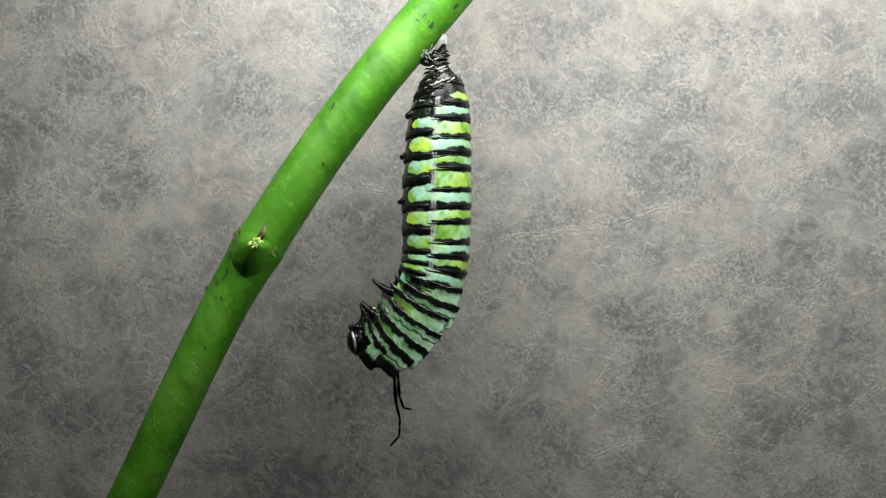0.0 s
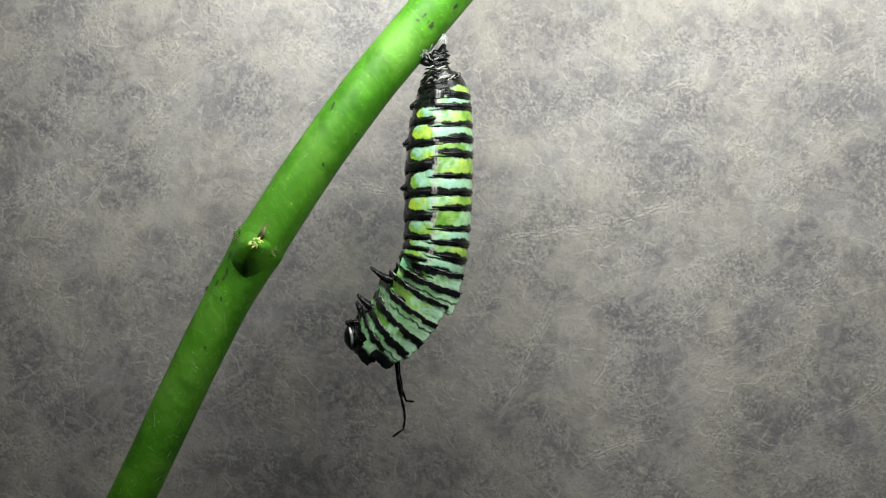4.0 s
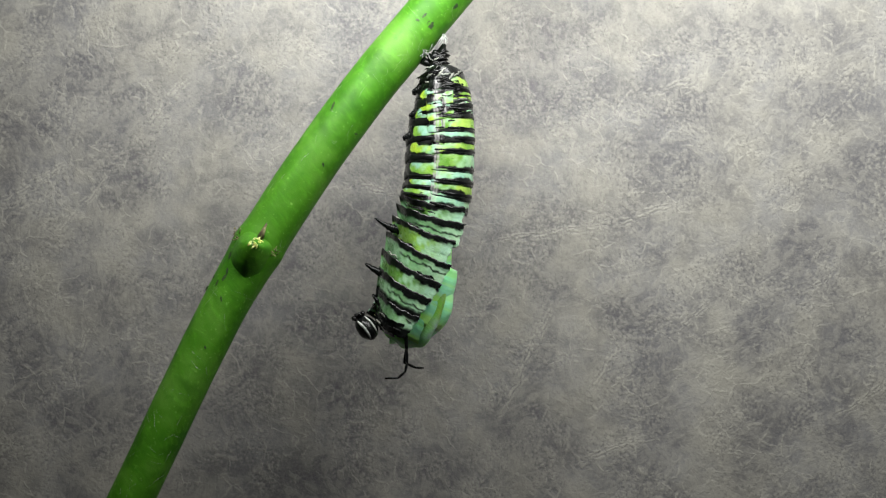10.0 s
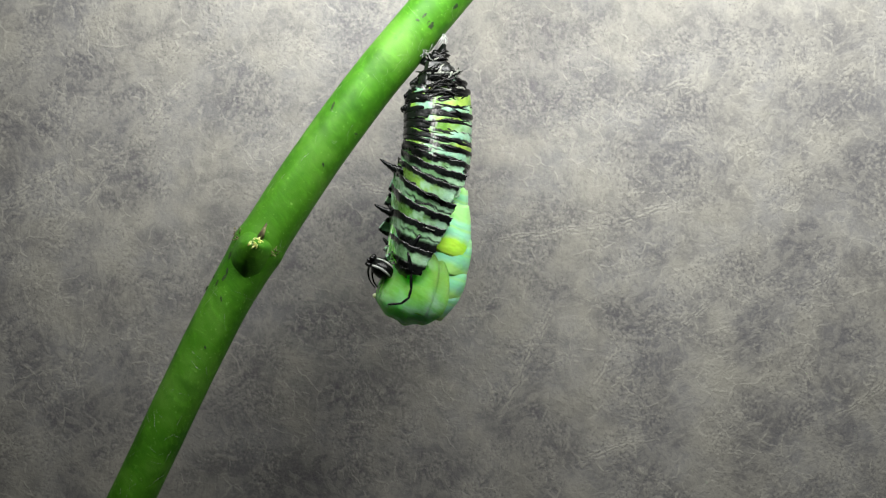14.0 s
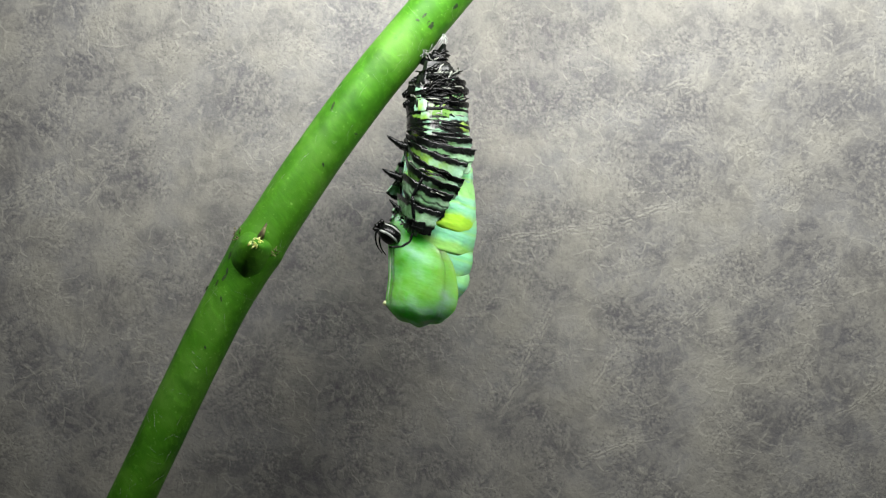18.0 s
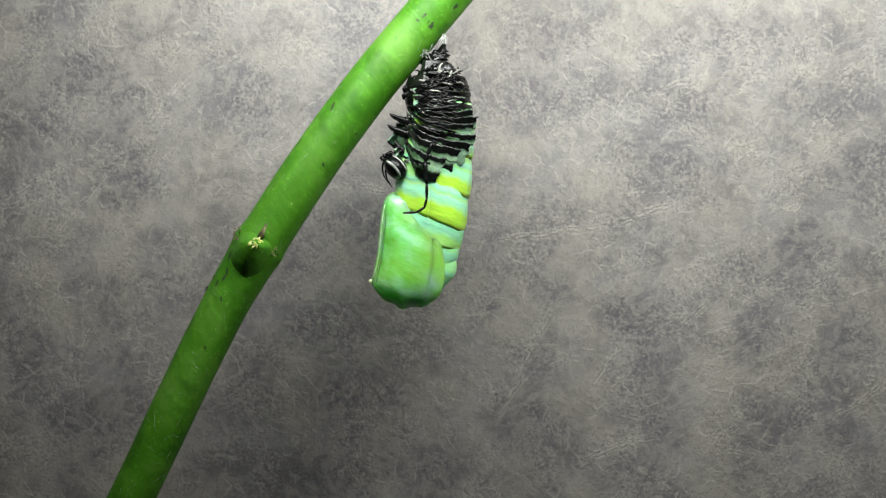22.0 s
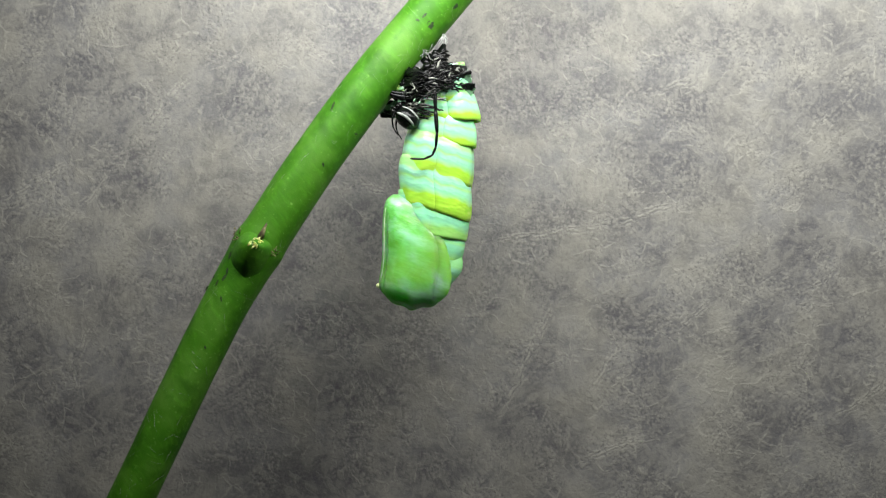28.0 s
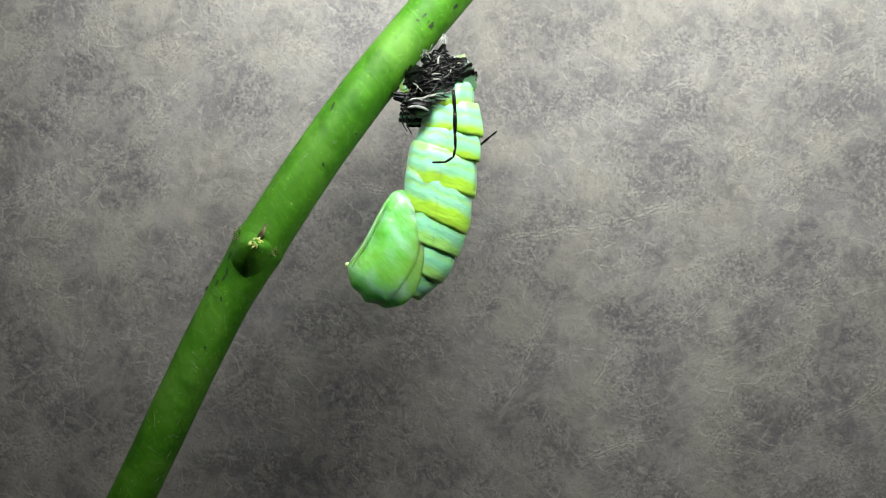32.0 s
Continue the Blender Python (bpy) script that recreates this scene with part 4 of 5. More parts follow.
def blend(a, b, f):
    return a + (b - a) * f[..., None]


def easy(x, lo, hi):
    f = np.clip((x - lo) / (hi - lo), 0, 1)
    return f * f * (3 - 2 * f)


def ripple(x, y, key):
    """A cheap uneven value round 0 that changes along x and y."""
    return (np.sin(x * 0.11 + key * 1.9 + y * 0.05) + 0.7 * np.sin(x * 0.27 - y * 0.13 + key * 3.7) + 0.4 * np.sin(x * 0.63 + y * 0.31 + key * 5.3)) / 1.6


def pigment(u, a):
    """Colour of the skin at station u and angle a: pale, green and yellow bands between black ones, and a lilac line along the flank."""
    col = np.broadcast_to(np.array(INK), u.shape + (3,)).copy()
    for side, bands in ((1, RIGHT_BANDS), (-1, LEFT_BANDS)):
        here = (a > -5) if side > 0 else (a <= -5)
        for n, (u0, u1, kind) in enumerate(bands):
            key = n + (0 if side > 0 else 40)
            um, half = (u0 + u1) / 2, (u1 - u0) / 2
            grow = np.full(u.shape, -0.6 if side > 0 else 0.6)
            if side > 0 and n % 2:
                grow = grow + 5.0 * np.exp(-((a + 5) / 20) ** 2)
            if side < 0 and um < 470:
                close = np.sqrt(np.clip(1 - (np.clip(-a - 40 - 3 * math.sin(key * 2.3), 0, 99) / 19) ** 2, 0, 1))
            elif side < 0:
                close = 1 - easy(-a, 70, 86)
            elif um < 185:
                close = easy(a, 14, 34)
            else:
                close = 1.0
            w0, w1 = 2.0 * ripple(a, 0 * a, key), 2.0 * ripple(a, 0 * a, key + 17)
            mid = um + (w0 + w1) / 2 + 1.5 * np.sin(a * 0.045 + key)
            tall = (half + grow + (w1 - w0) / 2) * close
            mask = easy(tall - np.abs(u - mid), -0.4, 1.3) * here * (close > 0.03 if side < 0 or um < 185 else 1.0)
            mix = 0.5 + 0.45 * ripple(a * 0.6, u * 0.9, key * 1.3 + 2)
            mint, leaf = blend(np.array(TEAL), np.array(MINT), np.clip(mix, 0, 1)), blend(np.array(LEAF), np.array(LIME), np.clip(mix, 0, 1))
            gold = blend(np.array(LIME), np.array(SUN), np.clip(mix * 1.2, 0, 1))
            if side < 0:
                outer = easy(-a + 70 * (mix - 0.5) + 2.2 * (u - um), 6, 52)
                tint = blend(mint, blend(leaf, gold, easy(mix, 0.25, 0.8)) if kind == "Y" else leaf, outer) if um < 500 else blend(mint, leaf, np.clip(1.5 * mix - (0.1 if kind == "G" else 0.65), 0, 1))
            elif kind == "Y":
                tint = blend(blend(leaf, mint, easy(mix, 0.35, 0.75)), gold, 0.85 * easy(a + 60 * (mix - 0.5) + 2.0 * (u - um), 16, 60))
            elif kind == "G":
                tint = blend(leaf, mint, easy(a + 60 * (mix - 0.5), 26, 62) * 0.8)
            else:
                tint = blend(mint, leaf, 0.55 * easy(mix + 0.2 * np.sin(key * 2.1), 0.62, 0.95))
            col = blend(col, tint, mask)
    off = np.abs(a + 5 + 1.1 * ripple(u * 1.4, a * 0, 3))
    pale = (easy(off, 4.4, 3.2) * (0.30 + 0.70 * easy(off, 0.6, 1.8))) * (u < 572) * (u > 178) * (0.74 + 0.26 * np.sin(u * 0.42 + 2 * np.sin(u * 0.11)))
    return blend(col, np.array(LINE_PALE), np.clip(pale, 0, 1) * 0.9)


STATIONS = np.arange(131.0, 681.6, 1.0)
ENDS = np.array([np.concatenate(SKIN.at(x, 0)[:2]) for x in STATIONS])


def ring(side, top, end, key):
    """One stiff ring of skin on its half of the body, its lower hem a little proud of the next ring's top."""
    um = (top + end) / 2
    half = half_at(um)
    thorax = um > 500
    home = side_pose(SKIN, side, um, 0, half)
    inv = home.inverted()
    spans = [(-192, 12)] if side < 0 else [(-22, 192)]
    if thorax:
        spans = [(72, 192)] if side > 0 else [(-192, -84)]
    for a0, a1 in spans:
        back = thorax
        na, nu = int((a1 - a0) / 1.7), max(8, int((end - top) / 1.4))
        ang = np.linspace(a0, a1, na + 1)
        s, a = np.meshgrid(np.linspace(0, 1, nu + 1), ang, indexing="ij")
        spare = np.full(a.shape, 1.5)
        wave = 0.9 * ripple(a, 0 * a, key)
        u = np.clip((top - spare + wave) * (1 - s) + (end + 1.0 + wave) * s, 131, 681)
        lx, ly, rx, ry = (np.interp(u, STATIONS, ENDS[:, k]) for k in range(4))
        wide = np.hypot(rx - lx, ry - ly)
        wx, wy = (rx - lx) / wide, (ry - ly) / wide
        lump = np.array([noise.noise(Vector((p * 0.035, q * 0.05, 1.7))) for p, q in zip(a.ravel(), u.ravel())]).reshape(a.shape)
        k = (0.6 if side > 0 else 0.0) + 3.6 * (s - 0.5) + 1.2 * (1 - np.abs(2 * s - 1) ** 2.4) + 0.8 * lump - (2.0 if back else 0.0)
        if side < 0:
            k = k - 3.0 * easy(a, 0, 12)
        else:
            k = k - 3.0 * easy(-a, 10, 22)
        verts = []
        for thick in (0.0, 2.0):
            x = (wide / 2 + k - thick) * np.sin(np.radians(a))
            d = -(DEEP + k - thick) * np.cos(np.radians(a))
            px, py = (lx + rx) / 2 + wx * x, (ly + ry) / 2 + wy * x
            verts += [inv @ W(*p) for p in zip(px.ravel(), py.ravel(), d.ravel())]
        w, n = na + 1, (na + 1) * (nu + 1)
        faces = []
        for j in range(nu):
            for i in range(na):
                q = j * w + i
                faces.append((q, q + 1, q + w + 1, q + w))
                faces.append((q + n, q + w + n, q + w + 1 + n, q + 1 + n))
        faces += [(j * w + i, j * w + i + 1, j * w + i + 1 + n, j * w + i + n) for i in range(na) for j in (0, nu)]
        faces += [(j * w + i, j * w + i + w, j * w + i + w + n, j * w + i + n) for j in range(nu) for i in (0, na)]
        me = mesh_of("skin_ring", verts, faces, STRIPED)
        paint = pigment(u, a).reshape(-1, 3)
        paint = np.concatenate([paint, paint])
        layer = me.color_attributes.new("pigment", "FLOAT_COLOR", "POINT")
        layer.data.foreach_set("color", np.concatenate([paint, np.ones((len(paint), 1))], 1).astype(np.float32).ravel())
        ob = part("skin_ring", me, caterpillar)
        if back:
            drawn_in = (22 + 66 * min(1.0, max(0.0, (um - 590) / 55))) * S if side > 0 else 0.0
            moves(ob, lambda t: pose(drawn_in * gone(t), 0, 0) @ side_pose(SKIN, side, um, t, half, -1.0) @ pose((-26 * side * spread(t) - (40 if side > 0 else -10) * gone(t)) * S, (34 * spread(t) + 40 * gone(t)) * S, -10 * S * gone(t)))
            continue
        moves(ob, skin_place(side, um, half, key, 14.0))


def black_fold(side, u0, u1, key):
    """A black band that stands a little proud, so that it still shows where the skin is bunched."""
    um = (u0 + u1) / 2
    half = half_at(um)
    home = side_pose(SKIN, side, um, 0, half)

    def edge(base, seed, grow):
        def value(a):
            e = base + 1.5 * noise.noise(Vector((a * 0.06, seed, 1.3))) + 0.7 * noise.noise(Vector((a * 0.2, seed, 4.1)))
            return e + grow * 6.0 * min(1.0, max(0.0, (-a - 62) / 18))
        return value

    trim = 0.18 * (u1 - u0)
    a0, a1 = (-150, -6) if side < 0 else (-2 if key % 2 else -14, 150)
    taper = (0, 10) if side < 0 else (34, 0) if key % 2 else (0, 0)
    v, f = shell(SKIN, 0, home, a0, a1, edge(u1 - trim, key * 1.7, 1), edge(u0 + trim, key * 2.9 + 7, -1), DEEP, 1.6, 1.6, 2.4,
                 int((a1 - a0) / 3), 4, 0.8, key, (8, 0) if side > 0 else (0, 8), taper)
    ob = part("black_band", mesh_of("black_band", v, f, BLACK), caterpillar)
    moves(ob, skin_place(side, um, half, key, 0.0))


def flap_ends(u, t):
    """Where a strip of the thorax begins on the belly and where it ends, at the back or at the split."""
    l, r, _, psi = SKIN.frame_at(u, t)
    return l, l + (r - l) * 0.5 * (1 + math.cos(radians(min(psi * 1.06, 150))))


FLAP = (494, 517, 541, 568, 591, 611, 634, 651, 664)


def build_flap():
    """The thorax skin: stiff strips with a black band on top and a pale hem that slides under the next strip."""
    for n, u in enumerate(FLAP):
        l, c = flap_ends(u, 13)
        nl, nc = flap_ends(FLAP[n + 1] if n + 1 < len(FLAP) else 678, 13)
        long = max(34.0, float(np.linalg.norm(c - l)) * (0.99 + 0.05 * math.sin(n * 2.3)))
        tall = [float(np.linalg.norm(nl - l)) * 1.1 + 3, float(np.linalg.norm(nc - c)) * 1.1 + 3]
        if n > 6:
            tall = [10.0 - 4 * (n - 7), 10.0 - 4 * (n - 7)]
        dark = 11.0 + 1.8 * math.sin(n * 1.9) + (3.0 if n == 5 else 0.0)
        kind = "GPYPGPWGW"[n]
        cols, rows = int(long / 2) + 6, 18
        x, s = np.meshgrid(np.linspace(-0.04, 1, cols + 1), np.linspace(0, 1, rows + 1))
        high = np.minimum(tall[0] + (tall[1] - tall[0]) * np.clip(x, 0, 1), 36.0) + dark
        z = -high * s - 5.0 * np.sin(np.pi * np.clip(x, 0, 1)) + 1.2 * ripple(x * 200, 0 * x, n)
        px = x * long + (1.6 * ripple(z * 3, 0 * z, n + 3) - 2.5 * (s - dark / high)) * easy(x, 0.7, 1.0) + 0.45 * high * s * (1 - np.clip(x, 0, 1)) ** 3
        rise = np.clip((px + 5 - 30 * s) / 46, 0, 1)
        depth = 61 * (1 - (1 - rise) ** 2.4) - 8 * easy(x, 0.5, 1.0) * np.clip(x, 0, 1)
        below = s * high
        depth = depth + 1.2 * easy(below, dark + 4, dark - 2) - 2.4 * s + 0.4 * ripple(px * 0.5, z * 0.8, n)
        band = below - 2.0 * ripple(px * 0.7, 0 * z, n + 9)
        black = easy(band, dark + 0.8, dark - 0.8)
        # some strips split into two thin teeth towards the end
        if n in (1, 3, 5):
            black = np.maximum(black, easy(2.2 - np.abs(band - dark * 1.0 - 7.0 - 3.0 * x), 0, 1.2) * easy(x, 0.2, 0.32))
        # the last hems, round the neck, end black
        if n > 4:
            black = np.maximum(black, easy(below, high * 0.60 - 1.5, high * 0.60 + 1.5))
        mix = np.clip(0.5 + 0.45 * ripple(px * 0.8, z * 1.4, n * 1.7), 0, 1)
        pale = blend(blend(np.array(MINT), np.array(TEAL), mix), np.array(LIME if kind == "Y" else LEAF), (0.95 if kind in "YG" else 0.6) * easy(mix, 0.15, 0.6) * easy(0.95 - x, 0.0, 0.35))
        pale = blend(pale, np.array((0.44, 0.62, 0.40)), 0.3 * easy(x, 0.5, 1.0))
        paint = blend(pale, np.array(INK), black).reshape(-1, 3)
        verts = [Vector(p) * S for p in zip(px.ravel(), -depth.ravel(), z.ravel())]
        verts += [Vector(p) * S for p in zip(px.ravel(), -(depth - 1.6).ravel(), z.ravel())]
        w, m = cols + 1, (cols + 1) * (rows + 1)
        faces = []
        for j in range(rows):
            for i in range(cols):
                q = j * w + i
                faces.append((q, q + 1, q + w + 1, q + w))
                faces.append((q + m, q + w + m, q + w + 1 + m, q + 1 + m))
        faces += [(j * w + i, j * w + i + 1, j * w + i + 1 + m, j * w + i + m) for i in range(cols) for j in (0, rows)]
        faces += [(j * w + i, j * w + i + w, j * w + i + w + m, j * w + i + m) for j in range(rows) for i in (0, cols)]
        me = mesh_of("thorax_strip", verts, faces, STRIPED)
        layer = me.color_attributes.new("pigment", "FLOAT_COLOR", "POINT")
        paint = np.concatenate([paint, paint])
        layer.data.foreach_set("color", np.concatenate([paint, np.ones((len(paint), 1))], 1).astype(np.float32).ravel())
        ob = part("thorax_strip", me, caterpillar)

        after = FLAP[n + 1] if n + 1 < len(FLAP) else 678

        def where(t, u=u, n=n, after=after):
            p, q = flap_ends(u, t)
            # where the strips crowd together the pale hems swing in under the next ones
            near = float(np.linalg.norm(flap_ends(after, t)[1] - q)) / max(1.0, float(np.linalg.norm(flap_ends(after, 13)[1] - flap_ends(u, 13)[1])))
            swing = 50 * min(1.0, max(0.0, 1.05 - near)) * float(np.interp(t, (11, 14), (0, 1)))
            tucked_in = 24 * gone(t) * (n > 5)
            return plan_pose(p, q - p, -1.7 * n) @ pose(tucked_in * S, -58 * S + 0.6 * tucked_in * S, 0, swing, 0, 0) @ pose(0, 58 * S, 0)
        moves(ob, crumpled(where, n + 900, u, -1, 18, 0.2, 0.25))


def folds(side, u, key):
    """Thin wrinkled ribs of skin along a black band."""
    rnd = random.Random(key * 13 + 5)
    half = half_at(u)
    home = side_pose(SKIN, side, u, 0, half)
    inv = home.inverted()
    for k in range(6 if u < 330 else 3):
        a0 = rnd.uniform(-85, -10) if side < 0 else rnd.uniform(-20, 40)
        a1 = a0 + rnd.uniform(25, 60)
        du = rnd.uniform(-4, 4)
        slope = rnd.uniform(6, 16) if u < 185 else 0.0
        pts, rad = [], []
        for j in range(14):
            s = j / 13
            a = a0 + (a1 - a0) * s
            uu = min(max(u + du + (0.5 - s) * slope + 3.6 * noise.noise(Vector((s * 4.3, key * 1.1, k * 2.0))), 131), 681)
            l, r, way, _ = SKIN.frame_at(uu, 0)
            mid, h = (l + r) / 2, np.linalg.norm(r - l) / 2
            g = (1.6 if u < 185 else -0.8) + 1.2 * noise.noise(Vector((s * 4.0, key * 0.7, k + 9.0)))
            p = mid + way * (h + g) * math.sin(radians(a))
            pts.append(inv @ W(p[0], p[1], -(DEEP + g) * math.cos(radians(a))))
            rad.append(S * (0.4 + (1.7 if u < 330 else 1.2) * math.sin(math.pi * (j + 0.4) / 13.8)))
        mat = SHED if rnd.random() < (0.4 if u < 185 else 0.2) else DRIED
        ob = part("skin_fold", mesh_of("skin_fold", *tube(pts, rad, 6), mat), caterpillar)
        am = radians((a0 + a1) / 2)
        lift = rnd.uniform(2, 6) * S
        moves(ob, skin_place(side, u, half, key * 31 + k, 0.0, (pts[7], (lift * math.sin(am), -lift * math.cos(am), 0))))


def build_skin():
    key = 0
    for side, bands in ((1, RIGHT_BANDS), (-1, LEFT_BANDS)):
        at = 138
        for n, (u0, u1, kind) in enumerate(bands):
            key += 1
            nxt = bands[n + 1][0] if n + 1 < len(bands) else 681
            # the cut lies in the black band under the colour
            cut = u1 + (nxt - u1) * (0.4 if u1 > 500 else 0.8)
            if n == len(bands) - 1:
                cut = 681
            while n == 0 and u0 - at > 22:
                ring(side, at, at + 14, key + 200 + int(at))
                folds(side, at + 7, key + 300 + int(at))
                at += 14
            ring(side, at, cut, key)
            if nxt < 505:
                black_fold(side, u1, nxt, key + 500)
            folds(side, (u1 + nxt) / 2, key + 300)
            at = cut


build_skin()
build_flap()


def build_tail():
    """Black tail end held in the silk."""
    rnd = random.Random(3)
    v, f = tube([W(784, 82) - LAND, W(781, 92) - LAND, W(776, 104) - LAND, W(775, 118) - LAND, W(779, 132) - LAND, W(783, 146) - LAND],
                [3 * S, 7 * S, 15 * S, 17 * S, 24 * S, 30 * S], 18)
    v = [p * (1 + 0.0) + Vector((noise.noise(p * 900), noise.noise(p * 900 + Vector((5, 0, 0))), noise.noise(p * 900 + Vector((0, 7, 0))))) * 3 * S for p in v]
    part("tail", mesh_of("tail", v, f, DRIED), caterpillar, "shrivelled black tail end")
    for k in range(34):
        y0 = rnd.uniform(96, 140)
        c = 778 + (y0 - 110) * 0.15
        w = 16 + (y0 - 96) * 0.42
        x0 = c + rnd.uniform(-1, 1) * w
        n = rnd.uniform(12, 30)
        x0 = c - w * rnd.uniform(0.1, 1.0)
        b = rnd.uniform(-0.5, 0.5)
        pts = []
        for j in range(8):
            s = j / 7
            x, y = x0 + n * s * math.cos(b), y0 + n * s * math.sin(b) * 0.7 + 2 * math.sin(s * 5 + k)
            x = min(max(x, c - w), c + w)
            off = max(-0.97, min(0.97, (x - c) / (w + 2)))
            pts.append(W(x, y, -(w + 1) * math.sqrt(1 - off * off) - 1.0) - LAND)
        rad = [S * (0.5 + 2.0 * math.sin(math.pi * (j + 0.4) / 7.8)) for j in range(8)]
        part("tail_fold", mesh_of("tail_fold", *tube(pts, rad, 6), SHED if k % 6 == 0 else DRIED), caterpillar)
    # anal prolegs that clasp the silk
    for x0, y0, x1, y1, d in ((758, 98, 768, 118, -10), (786, 80, 777, 112, -6), (770, 92, 766, 112, -14), (766, 122, 748, 108, -6)):
        pts = [W(x0, y0, d) - LAND, W((x0 + x1) / 2 + 2, (y0 + y1) / 2, d - 3) - LAND, W(x1, y1, d) - LAND]
        part("clasper", mesh_of("clasper", *tube(pts, [4 * S, 6.5 * S, 8 * S], 9), BLACK), caterpillar)


build_tail()


def cone_leg(points, r0, name, label, where):
    line = smooth_line([(p[0], p[1], p[2]) for p in points], 5)
    n = len(line)
    rad = [S * (r0 * (1 - 0.86 * (j / (n - 1)) ** 1.3) * (1 + 0.16 * math.sin(j * 2.1))) for j in range(n)]
    v, f = tube([Vector(p) * S for p in line], rad, 9)
    ob = part(name, mesh_of(name, v, f, BLACK), caterpillar, label)
    moves(ob, where)


def edge_pose(u, turn=0.0, inward=0.0, d=0.0):
    """Sits on the belly edge of the skin at station u."""
    def where(t):
        l, r, way, _ = SKIN.frame_at(u, t)
        c = squeeze(u, t)
        a = math.atan2(way[1], way[0]) * 0.55 + radians(turn)
        return plan_pose(l + way * inward, (math.cos(a), math.sin(a)), d)
    return where


def build_legs():
    for d in (-16, 16):
        cone_leg([(16, 0, 0), (0, 0, 0), (-14, 0, 3), (-32, 0, 9)], 8.5, "leg", "black pointed true leg", edge_pose(562, 0, 2, d))
        cone_leg([(16, 0, 0), (0, 0, 1), (-18, 0, 4), (-33, 0, 9)], 9, "leg", "black pointed true leg", edge_pose(618, 0, 2, d))
        cone_leg([(14, 0, -2), (2, 0, 2), (-11, 0, 8), (-22, 0, 14)], 7.5, "leg", "black pointed true leg", edge_pose(651, 4, 2, d))
        for u in (205, 276, 357):
            cone_leg([(18, 0, 2), (4, 0, 2), (-4, 0, 0), (-11, 0, -2)], 11, "proleg", "black stubby proleg", edge_pose(u, 0, 2, d))
        cone_leg([(16, 0, 0), (4, 0, 0), (0, 0, -1), (-3, 0, -2)], 10, "proleg", "black stubby proleg", edge_pose(172, 0, 3, d))


build_legs()

HEAD_T = (0, 1, 2, 3, 6, 7, 8, 9, 10, 11, 12, 13, 14, 17, 18, 19, 21, 23, 25, 28, 29, 30, 31, 32)
HEAD_P = [(634, 602, 82), (629, 601, 82), (652, 604, 80), (623, 598, 84), (646, 590, 78), (629, 599, 82), (654, 594, 70), (673, 587, 52), (651, 578, 52), (688, 563, 42), (679, 508, 36),
          (677, 502, 32), (679, 475, 32), (685, 421, 32), (692, 415, 34), (681, 357, 36), (699, 334, 50), (704, 263, 45), (708, 238, 50), (722, 213, 38), (719, 212, 36),
          (729, 212, 28), (712, 203, 18), (742, 196, 8)]


def head_pose(t):
    x, y, a = hermite(np.array(HEAD_T, float), [np.array(e, float) for e in HEAD_P], t)
    return plan_pose((x, y), (math.cos(radians(a)), math.sin(radians(a))), float(np.interp(t, (0, 9, 12, 17, 24, 28, 32), (-34, -32, -26, -28, -32, -36, -46))))


def build_head():
    v, f = blob(24 * S, 26 * S, 17.5 * S, 18, 0.06, 5)
    head = part("head", mesh_of("head", v, f, BLACK), caterpillar, "glossy black head with white arcs")
    moves(head, head_pose)
    for z, w in ((9.5, 2.3), (-4.5, 3.0)):
        pts, rad = [], []
        for j in range(17):
            s = j / 16
            x = -18 + 36 * s
            zz = z + 3.0 * math.sin(math.pi * s)
            k = 1 - (x / 24) ** 2 - (zz / 17.5) ** 2
            pts.append(Vector((x, -26 * math.sqrt(max(k, 0.0)) + 1.2, zz)) * S)
            rad.append(S * w * (0.35 + 0.65 * math.sin(math.pi * (j + 0.3) / 16.6) ** 0.5))
        part("white_arc", mesh_of("white_arc", *tube(pts, rad, 8), HORN), head, "white arc on the head")
    for k, (x, z, d) in enumerate(((-25, 5, -10), (-27, -1, -8), (-24, 10, -4), (-26, -7, -12))):
        v, f = blob(5 * S, 5 * S, 4 * S, 8, 0.3, k)
        part("mouthpart", mesh_of("mouthpart", [p + Vector((x, d, z)) * S for p in v], f, DRIED), head)
    for d, x0 in ((-16, 0), (6, 7)):
        line = smooth_line(((0, 0, 0), (-4, 0, -12), (-1, 0, -28), (9, 0, -42)), 5)
        n = len(line) - 1
        ob = part("antenna", mesh_of("antenna", *tube([Vector(p) * S for p in line], [S * (2.4 - 1.7 * j / n) for j in range(n + 1)], 6), BLACK), caterpillar, "thin black antenna")

        def where(t, d=d, x0=x0):
            m = head_pose(t)
            root = m @ (Vector((-22 + x0, d, -4)) * S)
            lean = float(np.interp(t, (0, 9, 12, 32), (-150, -120, 0, 8)))
            m = pose(0, 0, 0, 0, lean, 0)
            m.translation = root + Vector((0, float(np.interp(t, (0, 9, 12), (22, 22, 0))) * S, 0))
            return m
        moves(ob, where)


build_head()


# ---- the two front filaments: short stiff links ----
class Filament:
    def __init__(self, lengths, radii):
        self.lengths, self.radii, self.t, self.rows, self.kept = lengths, radii, [], [], {}

    def key(self, t, x, y, *angles):
        """Root and the direction of each link: degrees from straight down, towards the left."""
        self.t.append(t)
        self.rows.append(np.array((x, y) + angles, float))

    def links(self, t):
        row = hermite(np.array(self.t, float), self.rows, t)
        p = np.array(row[:2])
        out = []
        for n, a in zip(self.lengths, row[2:]):
            way = np.array((-math.sin(radians(a)), math.cos(radians(a))))
            out.append((p, way))
            p = p + way * n
        return out


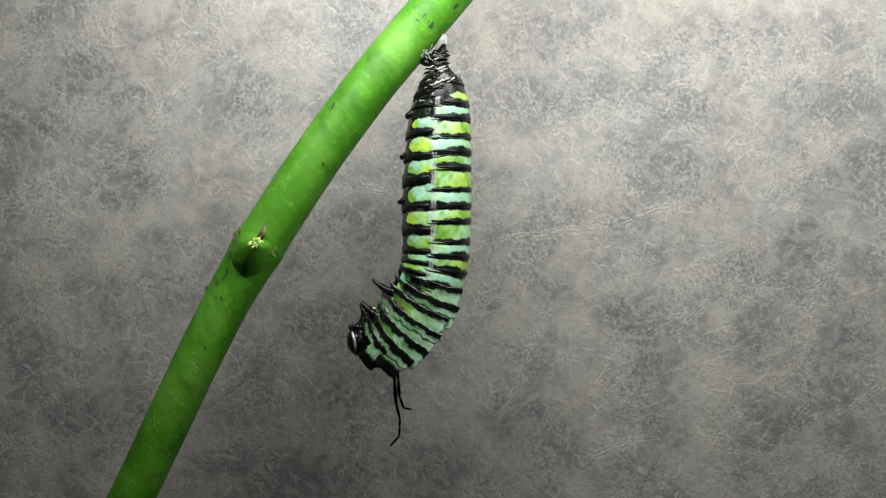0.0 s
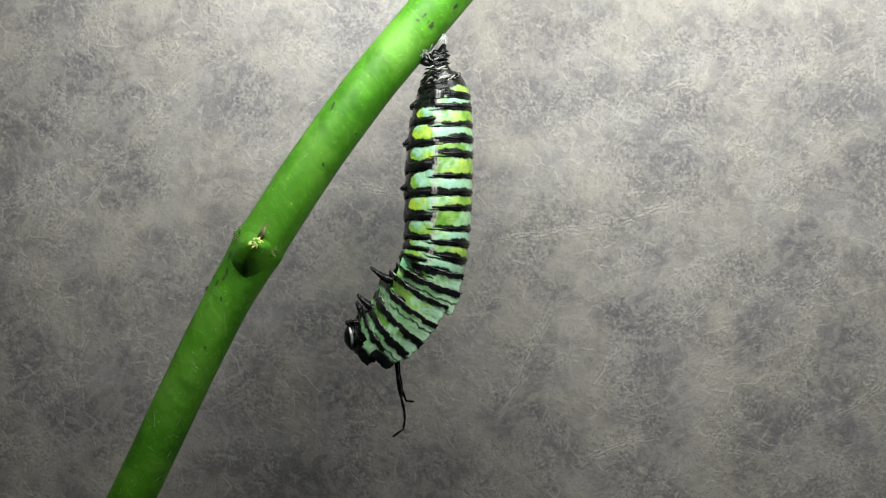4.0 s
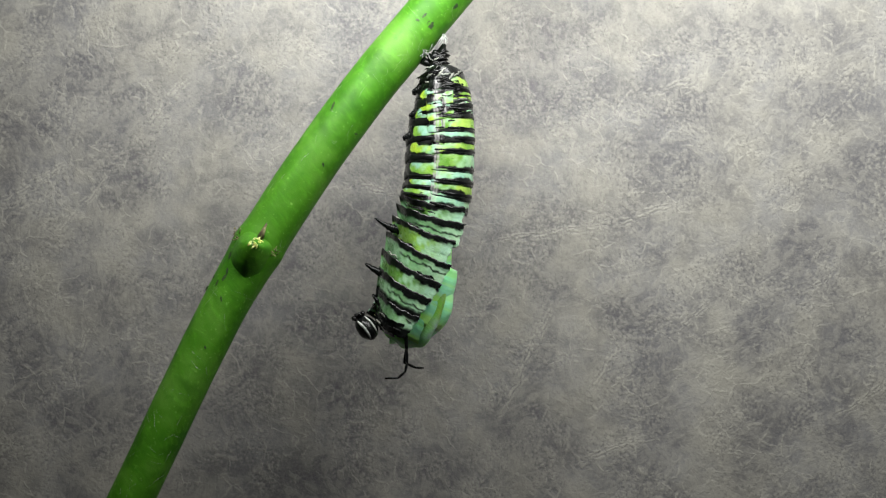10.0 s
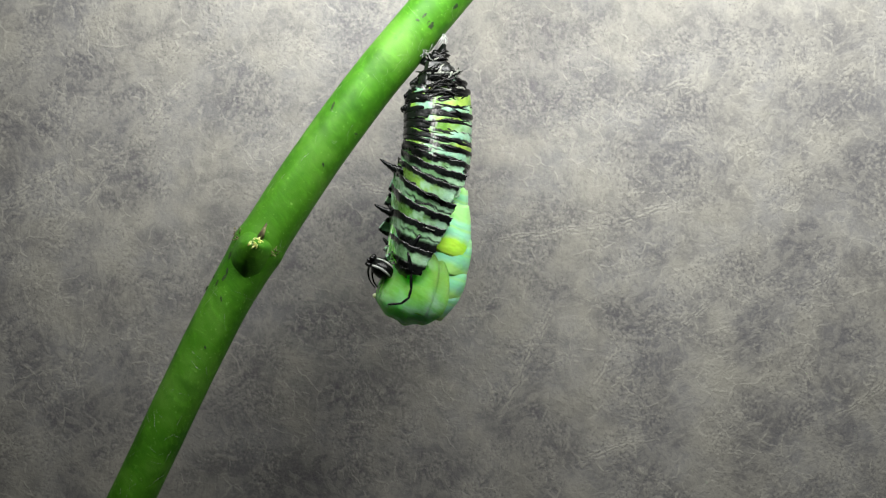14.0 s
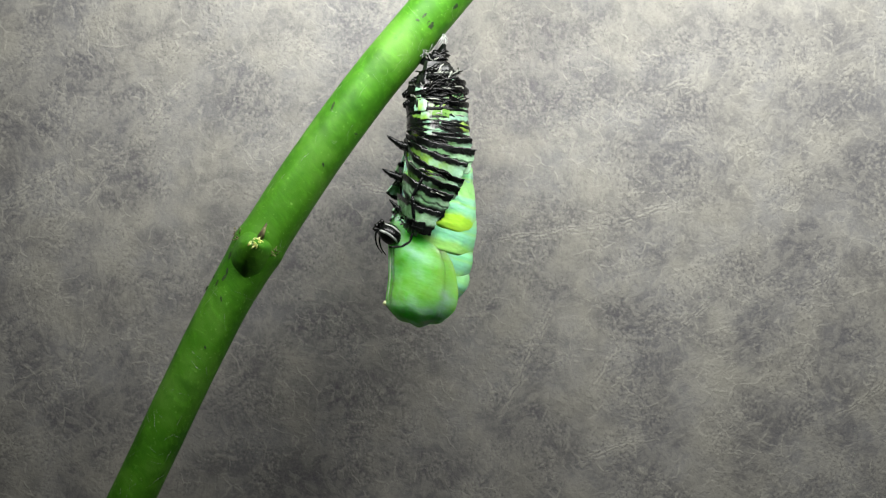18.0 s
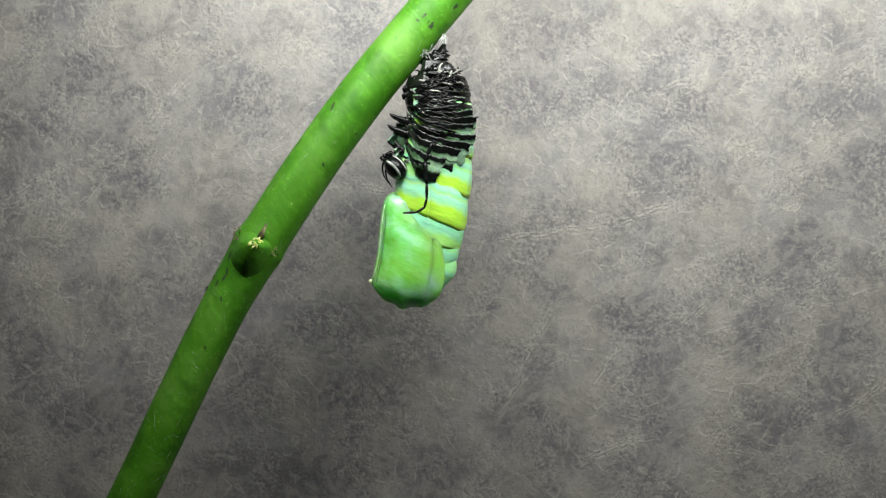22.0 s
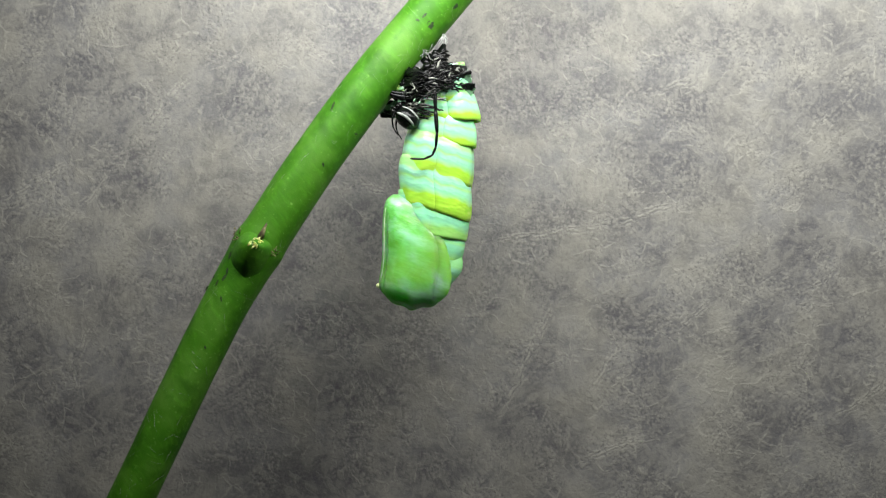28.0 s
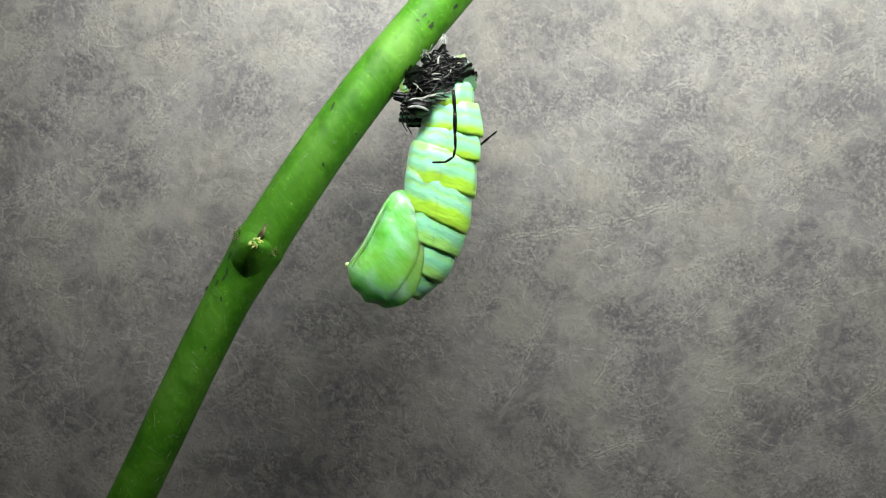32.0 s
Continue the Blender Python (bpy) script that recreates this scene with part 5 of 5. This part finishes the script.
NEAR = Filament((36, 36, 26, 16, 16, 22), (3.8, 4.2, 3.0, 2.6, 2.5, 2.3))
NEAR.key(0, 698, 640, -2, -4, -14, 0, 4, 42)
NEAR.key(2, 722, 635, -6, -10, -12, -4, 8, 50)
NEAR.key(3, 697, 630, -5, -8, -14, -4, 6, 50)
NEAR.key(6, 716, 625, -2, -14, -10, 0, 20, 70)
NEAR.key(7, 697, 628, 0, 0, -10, -2, 20, 76)
NEAR.key(8, 738, 598, -2, -6, -4, 8, 40, 82)
NEAR.key(9, 724, 572, -8, -2, 4, 16, 50, 88)
NEAR.key(10, 716, 540, -4, -4, -2, 12, 50, 88)
NEAR.key(11, 746, 492, 28, -6, -4, 10, 50, 88)
NEAR.key(13, 744, 440, 34, -8, -2, 14, 52, 85)
NEAR.key(17, 748, 352, 28, -3, 4, 18, 56, 88)
NEAR.key(19, 750, 298, 28, -4, 3, 18, 60, 88)
NEAR.key(21, 764, 296, 24, -6, -1, 14, 60, 88)
NEAR.key(23, 766, 212, 16, -3, 2, 16, 58, 88)
NEAR.key(25, 768, 184, 16, -2, 4, 18, 58, 85)
NEAR.key(28, 770, 168, -2, -4, 4, 24, 66, 92)
NEAR.key(29, 780, 178, -4, -6, -2, 20, 62, 90)
NEAR.key(30, 788, 186, -10, -10, -6, 14, 62, 90)
NEAR.key(31, 776, 186, -10, -18, -12, 12, 56, 84)
NEAR.key(32, 802, 170, -4, 0, -2, 14, 58, 88)
FAR = Filament((36, 30, 22, 14), (3.6, 3.4, 2.6, 2.3))
FAR.key(0, 700, 640, -6, -4, -20, -80)
FAR.key(2, 722, 635, -6, -10, -20, -80)
FAR.key(3, 697, 630, -6, -8, -20, -85)
FAR.key(6, 716, 625, -4, -12, -22, -85)
FAR.key(7, 698, 625, 2, -4, -50, -95)
FAR.key(8, 730, 608, 2, 4, -50, -80)
FAR.key(9, 714, 596, 6, 10, -70, -88)
FAR.key(11, 740, 560, 10, 10, -60, -80)
FAR.key(13, 750, 500, 0, 0, -40, -60)
FAR.key(23, 770, 240, -20, -30, -40, -60)
FAR.key(28, 730, 240, -70, -80, -80, -80)
FAR.key(29, 738, 258, -76, -88, -95, -105)
FAR.key(30, 790, 262, -60, -100, -128, -128)
FAR.key(31, 724, 276, -86, -88, -92, -94)
FAR.key(32, 792, 240, -60, -100, -130, -128)


def build_filaments():
    for chain, d0 in ((NEAR, -50), (FAR, 30)):
        for k, (n, r) in enumerate(zip(chain.lengths, chain.radii)):
            pts = [Vector((0, 0, -S * n * s)) for s in (-0.04, 0.2, 0.5, 0.8, 1.04)]
            rad = [S * r * w * 0.85 for w in (0.8, 0.95, 1.1, 0.95, 0.72)]
            ob = part("filament_link", mesh_of("filament_link", *tube(pts, rad, 8), BLACK), caterpillar, "thin black fleshy filament")

            def where(t, chain=chain, k=k, d=d0):
                p, way = chain.links(t)[k]
                x = np.array((way[1], -way[0]))
                return plan_pose(p, x, NEAR_DEPTH(t) if d < 0 else d)
            moves(ob, where)


def NEAR_DEPTH(t):
    return float(np.interp(t, (0, 8, 11, 13, 32), (-20, -30, -62, -68, -68)))


build_filaments()


def build_silk():
    pad = tagged(new("silk_pad"), "white silk threads on the stem holding the tail", "silk")
    pad.matrix_world = Matrix.Translation(on_stem(768, 92))
    inv = pad.matrix_world.inverted()
    rnd = random.Random(11)
    for k in range(34):
        if k < 18:
            x0, y0 = 754 + rnd.uniform(-5, 5), 96 + rnd.uniform(-5, 5)
            a, n = rnd.uniform(-3.0, 3.0), rnd.uniform(6, 19)
        else:
            x0, y0 = 786 + rnd.uniform(-3, 3), 66 + rnd.uniform(-3, 3)
            a, n = rnd.uniform(1.0, 2.2), rnd.uniform(8, 18)
        p0 = inv @ W(x0, y0, -18)
        p2 = inv @ W(x0 + n * math.cos(a), y0 + n * math.sin(a), -24 + rnd.uniform(-8, 8))
        p1 = (p0 + p2) / 2 + Vector((rnd.uniform(-2, 2), rnd.uniform(-2, 2), rnd.uniform(-2, 2))) * S
        part("thread", mesh_of("thread", *tube([p0, p1, p2], [0.6 * S, 0.5 * S, 0.25 * S], 4), SILK), pad)


build_silk()


# ---- what moves ----
def motions():
    for ob, where in MOVING:
        base = ob.parent.matrix_world.inverted()
        walk(ob, [(t, base @ where(t)) for t in TIMES])


motions()
